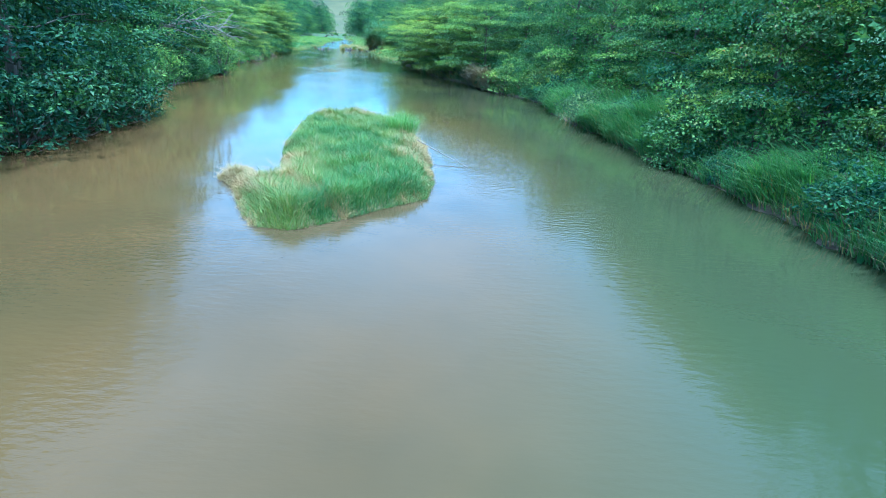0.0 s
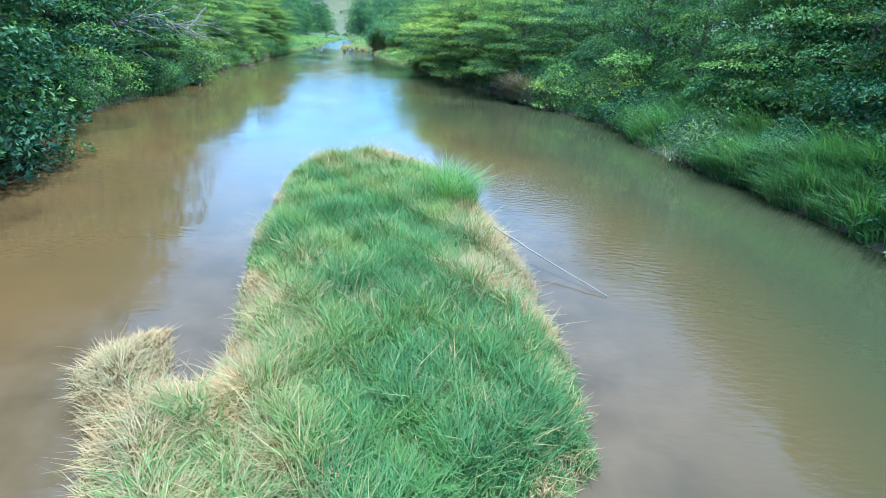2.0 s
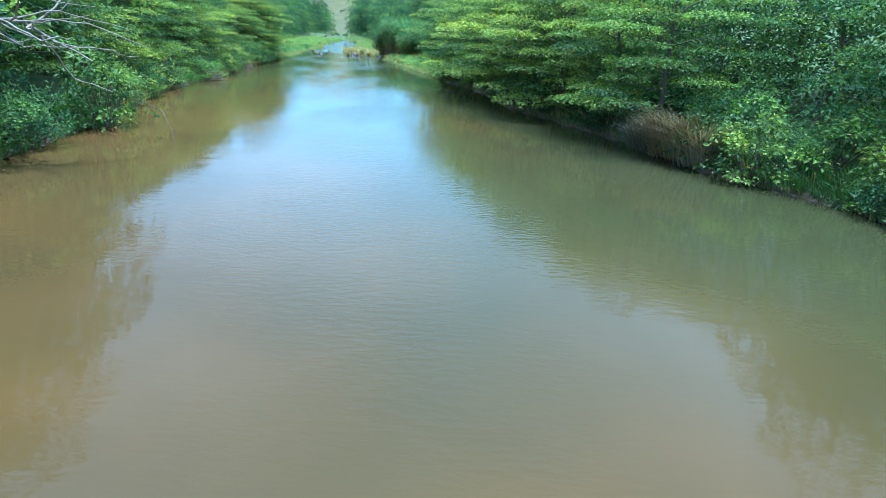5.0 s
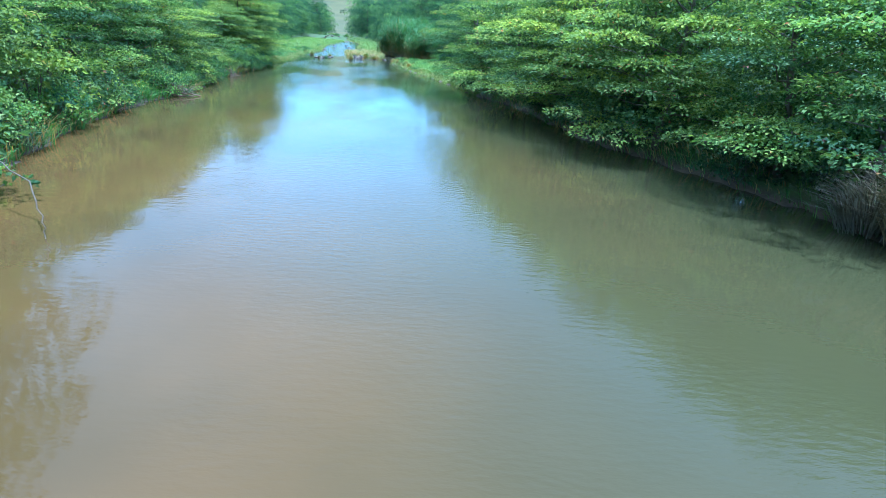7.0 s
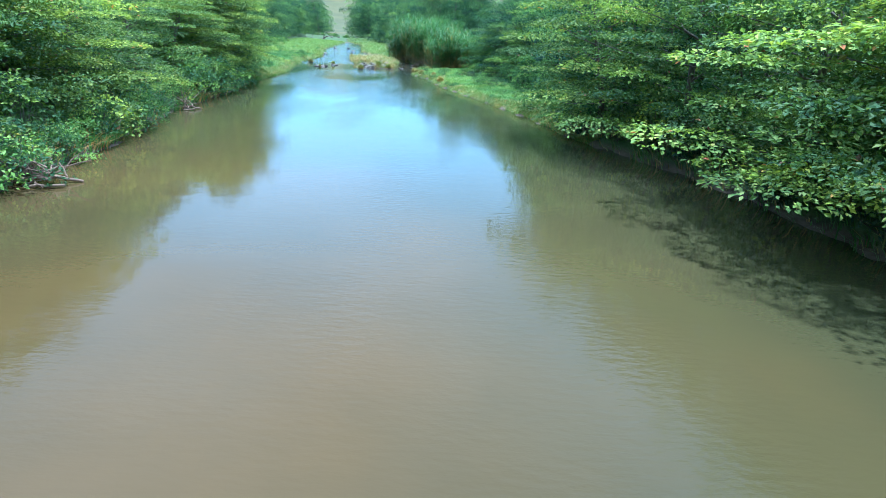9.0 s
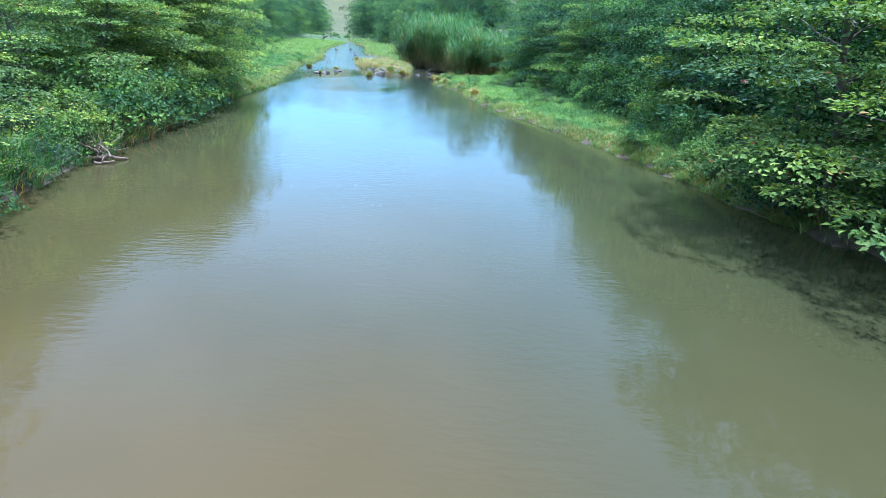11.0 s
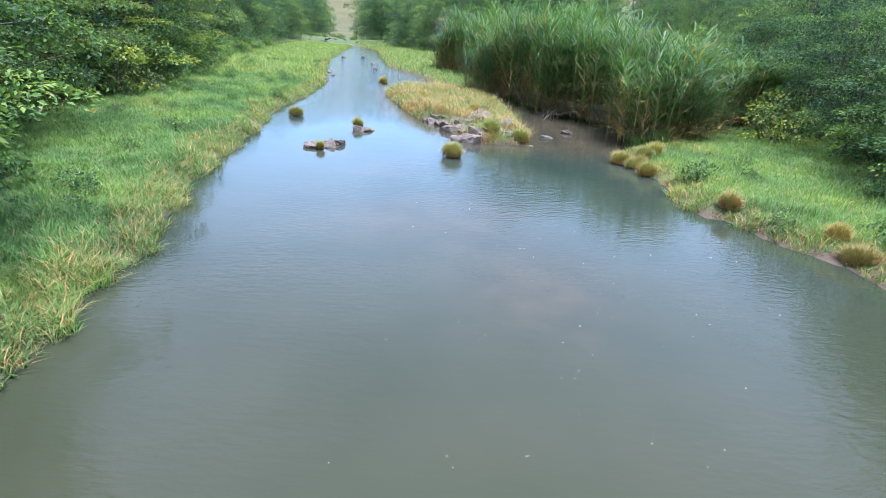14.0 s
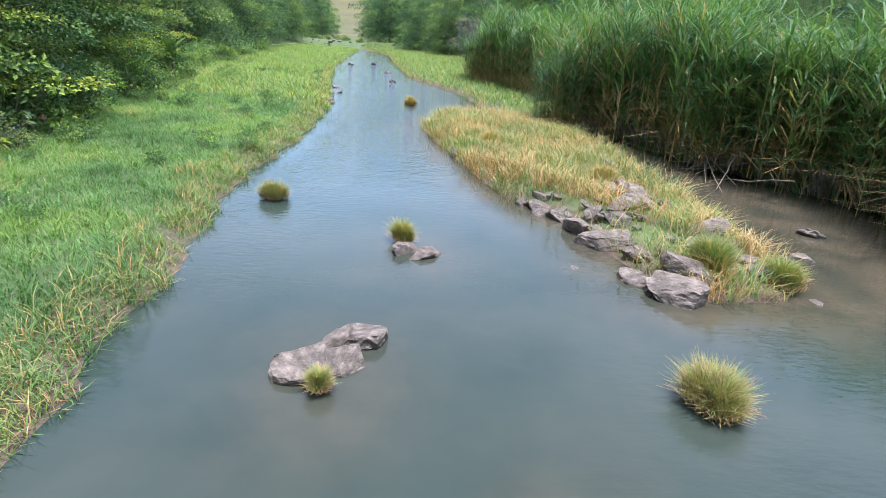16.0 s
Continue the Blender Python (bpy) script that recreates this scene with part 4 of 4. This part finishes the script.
fringe("fringe_grass", RIGHT_EDGE, 1, 4, 62, 16000, 63, GRASS_DEEP, 0.95)
fringe("fringe_grass", RIGHT_EDGE, 1, 62, 100, 2500, 64, GRASS_DEEP, 0.6)
fringe("fringe_grass", LEFT_EDGE, -1, 40, 122, 18000, 65, GRASS, 0.8)
fringe("fringe_grass", RIGHT_EDGE, 1, 151, 176, 7000, 66, GRASS_DEEP, 1.0)
fringe("dry_fringe_grass", RIGHT_EDGE, 1, 4, 100, 2500, 67, STRAW, 0.7)
fringe("dry_fringe_grass", LEFT_EDGE, -1, 62, 122, 4000, 69, STRAW, 0.7)

for y0, y1, n, seed, mat in ((31, 50, 16000, 83, GRASS_DEEP), (31, 50, 9000, 87, GRASS), (14, 25, 9000, 85, GRASS_DEEP), (14, 25, 4500, 89, GRASS)):
    q, rr = spread(n, 0.0, 4.0, y0, y1, seed)
    q = q[field(q, 2.4, seed * 0.9) > rr.uniform(0.3, 0.65, len(q))]
    q[:, 0] = edge(RIGHT_EDGE, q[:, 1]) + q[:, 0]
    grass("slope_grass", "long green grass hanging down the bank", q, mat, 1.25, 0.026, 1.15, seed + 1, np.array([-0.9, 0, 0]), uneven=0.8)

# the stony bar
p, r = spread(110000, -31.5, -21.0, 149.5, 177, 71)
s = inside(BAR, p[:, 0], p[:, 1])
bare = smooth(np.hypot((p[:, 0] + 25.4) / 1.5, (p[:, 1] - 153.6) / 3.2), 1.2, 0.3) + smooth(np.hypot((p[:, 0] + 23.9) / 0.9, (p[:, 1] - 156.6) / 1.9), 1.3, 0.7)
keep = (s > 0.05) & (field(p, 1.3, 2.0) > r.uniform(0.05, 0.6, len(p))) & (0.85 * bare < r.uniform(0, 1, len(p)))
p = p[keep]
kind = r.uniform(0, 1, len(p)) < 0.22 + 0.55 * smooth(field(p, 1.1, 4.0), 0.35, 0.75)
grass("bar_dry_grass", "golden dry grass on the stony bar", p[kind], STRAW, 0.66, 0.016, 0.9, 72, uneven=0.75)
grass("bar_grass", "yellow green grass on the stony bar", p[~kind], GRASS_LIME, 0.62, 0.016, 0.9, 73, uneven=0.75)


# ---- rocks and tussocks ----
def rock_mesh(seed, fine=3):
    bm = bmesh.new()
    bmesh.ops.create_icosphere(bm, subdivisions=fine, radius=1.0)
    off = Vector((seed * 3.1, seed * 1.7, seed * 0.9))
    pick = np.random.default_rng(seed)
    planes = [(Vector(unit(pick.normal(0, 1, 3))), pick.uniform(0.45, 0.85)) for i in range(16)]
    for v in bm.verts:
        c = v.co.copy()
        k = 1 + 0.45 * noise.noise(c * 0.9 + off) + 0.30 * abs(noise.noise(c * 1.9 + off)) + 0.14 * noise.noise(c * 4.5 + off) + 0.07 * noise.noise(c * 11 + off)
        v.co = c * k
        for nrm, cut in planes:
            over = v.co.dot(nrm) - cut
            if over > 0:
                v.co -= nrm * over * 0.97
        v.co *= 1 + 0.06 * noise.noise(c * 6 + off) + 0.035 * noise.noise(c * 17 + off)
        v.co.z = max(v.co.z, -0.5)
    me = bpy.data.meshes.new("rock")
    bm.to_mesh(me)
    bm.free()
    for f in me.polygons:
        f.use_smooth = fine < 4
    me.materials.append(ROCK)
    return me


ROCKS = [rock_mesh(i + 1, 4) for i in range(5)]
STONES = [rock_mesh(i + 6) for i in range(5)]
random.seed(12)


def rock(x, y, size, flatness=0.88, label="grey weathered boulder lying in the river", long=1.3, up=0.32):
    ob = tagged(new("boulder", (ROCKS if size > 0.3 else STONES)[random.randrange(5)]), label, "rock", "boulders in the river")
    z = float(ground_height(x, y))
    ob.matrix_basis = pose(x, y, max(z, -0.12) + size * flatness * up, random.uniform(-22, 22), random.uniform(-22, 22), random.uniform(0, 360)) @ Matrix.Diagonal((size * long, size, size * flatness, 1))
    return ob


for x, y, s in [(-31.75, 147.5, 0.50), (-31.3, 147.65, 0.42), (-31.05, 148.5, 0.42), (-31.45, 148.3, 0.30), (-30.1, 152.2, 0.36), (-30.6, 152.4, 0.34), (-26.8, 151.9, 0.22), (-19.2, 155.3, 0.35), (-22.1, 150.8, 0.22), (-21.0, 153.2, 0.38),
                (-25.0, 150.5, 0.62), (-25.6, 151.3, 0.42), (-24.8, 151.4, 0.5), (-25.3, 152.5, 0.3), (-25.8, 153.4, 0.55), (-26.2, 154.5, 0.45), (-25.2, 154.3, 0.34), (-26.5, 155.6, 0.4), (-24.2, 155.8, 0.62), (-23.9, 156.7, 0.5), (-24.5, 157.4, 0.36), (-24.5, 154.7, 0.3), (-26.9, 156.2, 0.45),
                (-24.0, 157.5, 0.5), (-23.4, 153.5, 0.5), (-28.3, 160.0, 0.3), (-23.6, 160.6, 0.5), (-24.6, 166.0, 0.5), (-25.5, 168.8, 0.45), (-29.3, 163.5, 0.28), (-37.6, 179.4, 0.35), (-39.1, 190.2, 0.35),
                (-38.2, 186, 0.25), (-43.6, 226.3, 0.5), (-35, 200, 0.4), (-36.8, 213, 0.45), (-40.5, 231, 0.5)]:
    if x > -27 and 149 < y < 170:
        rock(x, y, s * 1.1, 0.66, "pale grey boulder half buried in the gravel bar", 1.3, 0.2)
    else:
        rock(x, y, s, 0.8)
for i in range(12):
    x = random.uniform(-70, -48)
    rock(x, 308 + random.uniform(-4, 6), random.uniform(0.3, 0.8), 0.6, "grey boulder in the upstream rapids")
for i in range(110):
    x, y = random.uniform(-27.5, -22.5), random.triangular(150.3, 170, 152.5)
    if float(inside(BAR, np.array(x), np.array(y))) > 0.1:
        rock(x, y, random.uniform(0.08, 0.28), 0.6, "small pale stone on the gravel bar")


def tussock(x, y, R, H, label, green):
    """A fountain of grass: green blades in the middle, dry ones arching out and down."""
    r = np.random.default_rng(int(abs(x * 131 + y * 17)))
    root = tagged(new("grass_tussock"), label, "grass tussock", "tussocks in the river")
    root.matrix_basis = pose(x, y, max(0.0, float(ground_height(x, y)) - 0.04))
    mound = rock_mesh(3 + int(abs(x)) % 7)
    mound.materials.clear()
    mound.materials.append(BARK)
    base = piece("root_mound", mound, root)
    base.matrix_basis = pose(0, 0, 0) @ Matrix.Diagonal((R * 0.45, R * 0.42, R * 0.16, 1))
    k = 3 + int(R * 5)
    tuft = np.stack([r.normal(0, 0.34 * R, k), r.normal(0, 0.34 * R, k), r.uniform(0.7, 1.15, k)], 1)
    for name, n, mat in (("green_tuft", int(300 + 5600 * R * green), GRASS_LIME), ("dry_thatch", int(300 + 5600 * R * (1 - green)), STRAW)):
        dry = name == "dry_thatch"
        t = tuft[r.integers(0, k, n)]
        a, u = r.uniform(0, 6.28, n), np.sqrt(r.uniform(0, 1, n)) * (1.0 if dry else 0.8)
        out = np.stack([np.cos(a), np.sin(a), 0 * a], 1)
        foot = t * [0.6, 0.6, 0] + out * (0.55 * R * u)[:, None] + np.stack([0 * a, 0 * a, 0.02 + 0.22 * H * (1 - u * u)], 1)
        out = unit(out + r.normal(0, 0.9, out.shape) * [1, 1, 0])
        tall = H * t[:, 2] * (1.05 - 0.55 * u * u) * r.uniform(0.45, 1.0, n)
        piece(name, np_mesh(name, *blades(foot, tall, np.full(n, 0.011), out, (0.55 + 0.75 * u * u) * r.uniform(0.4, 1.1, n)), mat), root)
    return root


tussock(-26.0, 147.1, 0.52, 0.62, "round tussock of golden and green grass in the water", 0.4)
tussock(-34.7, 155.9, 0.48, 0.5, "small yellow green grass tussock in the water", 0.5)
tussock(-31.5, 147.0, 0.18, 0.36, "green grass tuft growing beside a boulder", 0.55)
tussock(-30.75, 152.9, 0.30, 0.55, "grass tuft growing behind a boulder", 0.6)
tussock(-22.6, 151.3, 0.6, 0.65, "green grass tussock at the tip of the bar", 0.75)
tussock(-32.1, 180.4, 0.6, 0.6, "dry grass tussock in the riffle", 0.3)
tussock(-24.2, 151.6, 0.5, 0.7, "bright green grass tussock among boulders", 0.9)
for tx, ty, tr in ((-18.7, 147.6, 0.5), (-18.2, 146.9, 0.55), (-17.6, 147.8, 0.5), (-18.3, 145.6, 0.4), (-16.9, 148.6, 0.45)):
    tussock(tx, ty, tr, 0.6, "dry and green grass tussock on the bank corner", 0.5)
for tx, ty, tr in ((-15.2, 130.6, 0.6), (-16.2, 136.8, 0.55), (-16.0, 137.9, 0.45), (-17.5, 140.6, 0.5), (-24.5, 158.6, 0.8), (-27.8, 164.5, 0.8), (-26.2, 160.5, 0.9)):
    tussock(tx, ty, tr * 0.8, 0.3 + 0.5 * tr, "mound of mostly dry grass on the bank", 0.22)


# ---- dead wood and single plants ----
def sticks(name, label, category, lines, mat=DEADWOOD, wobble=0.035):
    """One piece of dead wood built of several branches: (points, thick, thin)."""
    root = tagged(new(name), label, category)
    for points, thick, thin in lines:
        pts = np.asarray(points, float)
        k = np.linspace(0, len(pts) - 1, 4 * (len(pts) - 1) + 1)
        fine = np.stack([np.interp(k, range(len(pts)), pts[:, c]) for c in range(3)], 1)
        fine[1:-1] += rng.normal(0, wobble, fine[1:-1].shape)
        piece("branch", np_mesh("branch", *tube(fine, np.linspace(thick, thin, len(fine)), 6), mat, True), root)
    return root


bare = [([(-27, 50, 1.0), (-25.2, 51.3, 3.2), (-22.4, 53.2, 4.7), (-20.2, 54.2, 4.3), (-18.6, 54.6, 3.3)], 0.12, 0.025)]
r = np.random.default_rng(91)
for i in range(30):
    a = np.array((-25.0, 51.6, 3.4)) + np.array((6.0, 2.8, 1.0)) * r.uniform(0, 0.95)
    a[2] = np.interp(a[0], [-25.2, -22.4, -20.2, -18.6], [3.3, 4.7, 4.3, 3.3])
    b = a + r.normal(0, 1, 3) * [0.9, 0.7, 0.55] + [1.1, 0.4, -0.1]
    c = b + r.normal(0, 1, 3) * [0.6, 0.5, 0.4] + [0.7, 0.2, -0.35]
    bare.append(([a, b, c], 0.036, 0.010))
sticks("bare_branch", "bleached leafless branch reaching out over the river", "dead branch", bare, BLEACHED)
for x, y, w in ((-27.2, 85.4, 1.0), (-29.9, 101.9, 0.6)):
    lines = [([(x - 0.9 * w, y - 0.5, 0.12), (x + 0.1, y, 0.2), (x + 0.9 * w, y + 0.35, 0.03)], 0.08, 0.04)]
    for i in range(34):
        a = np.array((x, y, 0.1)) + r.normal(0, 0.4, 3) * [w, 0.6, 0.25] + [-0.2, 0, 0.15]
        lines.append(([a, a + r.normal(0, 0.5, 3) * [1, 0.8, 0.5] + [-0.3, 0, 0.35]], 0.03, 0.012))
    lines.append(([(x - 0.1, y - 0.55, 0.05), (x + 0.8 * w, y - 0.35, 0.09)], 0.05, 0.04))
    sticks("driftwood_pile", "pale driftwood caught against the bank", "driftwood", lines, DRIFT)
sticks("bare_tree", "tall bare pale trunk with leafless limbs among trees", "dead tree",
       [([(-4.4, 126.2, 1.0), (-4.6, 126.1, 3.6), (-4.8, 126.1, 5.4), (-4.5, 126.0, 7.8)], 0.13, 0.06), ([(-4.8, 126.1, 5.0), (-4.2, 125.8, 5.7), (-3.2, 125.6, 6.1), (-2.2, 125.5, 6.8)], 0.06, 0.02), ([(-4.6, 126.0, 6.6), (-5.3, 125.9, 7.5), (-5.6, 125.8, 8.6)], 0.05, 0.02)], BLEACHED)
sticks("fallen_stick", "long bare stick leaning from the island into the water", "dead branch", [([(-2.4, 29.3, 0.55), (-1.5, 28.3, 0.3), (-0.3, 26.95, 0.02)], 0.024, 0.010)], BLEACHED, 0.008)
sticks("sunken_branch", "dark waterlogged branch at the surface", "dead branch", [([(-1.3, 38.9, 0.0), (-1.1, 38.5, 0.02), (-0.9, 38.25, -0.01)], 0.014, 0.008)], BARK)
sticks("hanging_stem", "dry stem hanging from the bank into the water", "dead branch", [([(-21.2, 61.6, 1.3), (-19.8, 60.9, 1.0), (-19.2, 60.2, 0.4), (-19.0, 59.9, 0.0)], 0.018, 0.012)], BARK)
sticks("fallen_cane", "dry fallen stalks at the foot of the cane", "dead branch",
       [([(-17.5 + r.normal(0, 1), 164 + r.normal(0, 3), 0.9), (-19.4 + r.normal(0, 0.5), 162.5 + r.normal(0, 3), 0.1)], 0.025, 0.012) for i in range(14)])


def dry_reeds(x, y, R, H, n):
    q = np.random.default_rng(int(abs(x * 7 + y)))
    root = tagged(new("dead_reeds"), "drooping clump of dead brown reeds on the bank", "reeds")
    root.matrix_basis = pose(x, y, max(float(ground_height(x, y)), 0.0))
    a, d = q.uniform(0, 6.28, n), R * np.sqrt(q.uniform(0, 1, n))
    foot = np.stack([np.cos(a) * d, np.sin(a) * d, 0 * a + q.uniform(0, 0.8, n) * H * 0.5], 1)
    out = unit(np.stack([np.cos(a), np.sin(a), 0 * a], 1) + [-0.8, -0.5, 0])
    piece("dry_blade_mass", np_mesh("dry_blade_mass", *blades(foot, H * q.uniform(0.4, 0.8, n), np.full(n, 0.04), out, q.uniform(0.5, 1.3, n)), REED), root)
    return root


dry_reeds(2.6, 62.2, 0.9, 2.7, 900)
dry_reeds(3.0, 60.6, 0.8, 2.4, 700)
dry_reeds(1.9, 63.6, 0.7, 2.0, 500)
for y in np.arange(153, 173, 1.7):
    dry_reeds(float(edge(RIGHT_EDGE, y)) + 0.35, y, 0.8, 1.5, 260)


def banana(x, y):
    root = tagged(new("banana_plant"), "green banana plant with broad upright leaves", "banana plant")
    z = float(ground_height(x, y))
    root.matrix_basis = pose(x, y, z)
    piece("trunk", np_mesh("trunk", *tube(wander((0, 0, -0.2), (0.05, 0, 1.7), 5, 0.02, np.random.default_rng(2)), np.linspace(0.14, 0.08, 5), 8), BARK, True), root)
    for i, a in enumerate(np.linspace(0, 2 * np.pi, 7, endpoint=False)):
        s = np.linspace(0, 1, 9)
        bend = 0.35 + 0.5 * ((i * 37) % 10) / 10
        c = np.stack([np.cos(a) * 1.7 * bend * s ** 1.4, np.sin(a) * 1.7 * bend * s ** 1.4, 1.6 + 1.9 * s * (1 - 0.45 * bend * s)], 1)
        w = 0.24 * np.sin(np.pi * np.clip(s * 0.93 + 0.05, 0, 1)) ** 0.6
        side = np.array([-np.sin(a), np.cos(a), 0])
        v = np.stack([c - side * w[:, None] + [0, 0, 0.05], c, c + side * w[:, None] + [0, 0, 0.05]], 1).reshape(-1, 3)
        f = [(3 * k + j, 3 * k + j + 1, 3 * k + j + 4, 3 * k + j + 3) for k in range(8) for j in range(2)]
        piece("leaf", np_mesh("leaf", v, np.array(f), LEAF_BUSH, True), root)
    return root


banana(-49.4, 182.0)

# drifting flecks of foam
m, n_, l_, out_ = material("foam")
fp = n_.new("ShaderNodeBsdfPrincipled")
fp.inputs["Base Color"].default_value, fp.inputs["Roughness"].default_value = (0.8, 0.82, 0.8, 1), 0.7
l_.new(fp.outputs["BSDF"], out_.inputs["Surface"])
q = np.random.default_rng(17)
cx = np.concatenate([q.uniform(-28, -19, 260), q.normal(-24.5, 1.2, 160)])
cy = np.concatenate([q.uniform(97, 143, 260), q.uniform(99, 140, 160)])
rad = q.uniform(0.003, 0.008, len(cx))
ang = np.linspace(0, 2 * np.pi, 6, endpoint=False)
v = np.stack([cx[:, None] + rad[:, None] * np.cos(ang), cy[:, None] + rad[:, None] * 1.4 * np.sin(ang), np.full((len(cx), 6), 0.012)], -1).reshape(-1, 3)
tagged(new("foam_fleck", np_mesh("foam_fleck", v, np.arange(len(cx))[:, None] * 6 + np.arange(6), m)), "small white foam flecks drifting on the water", "foam", kind="stuff")
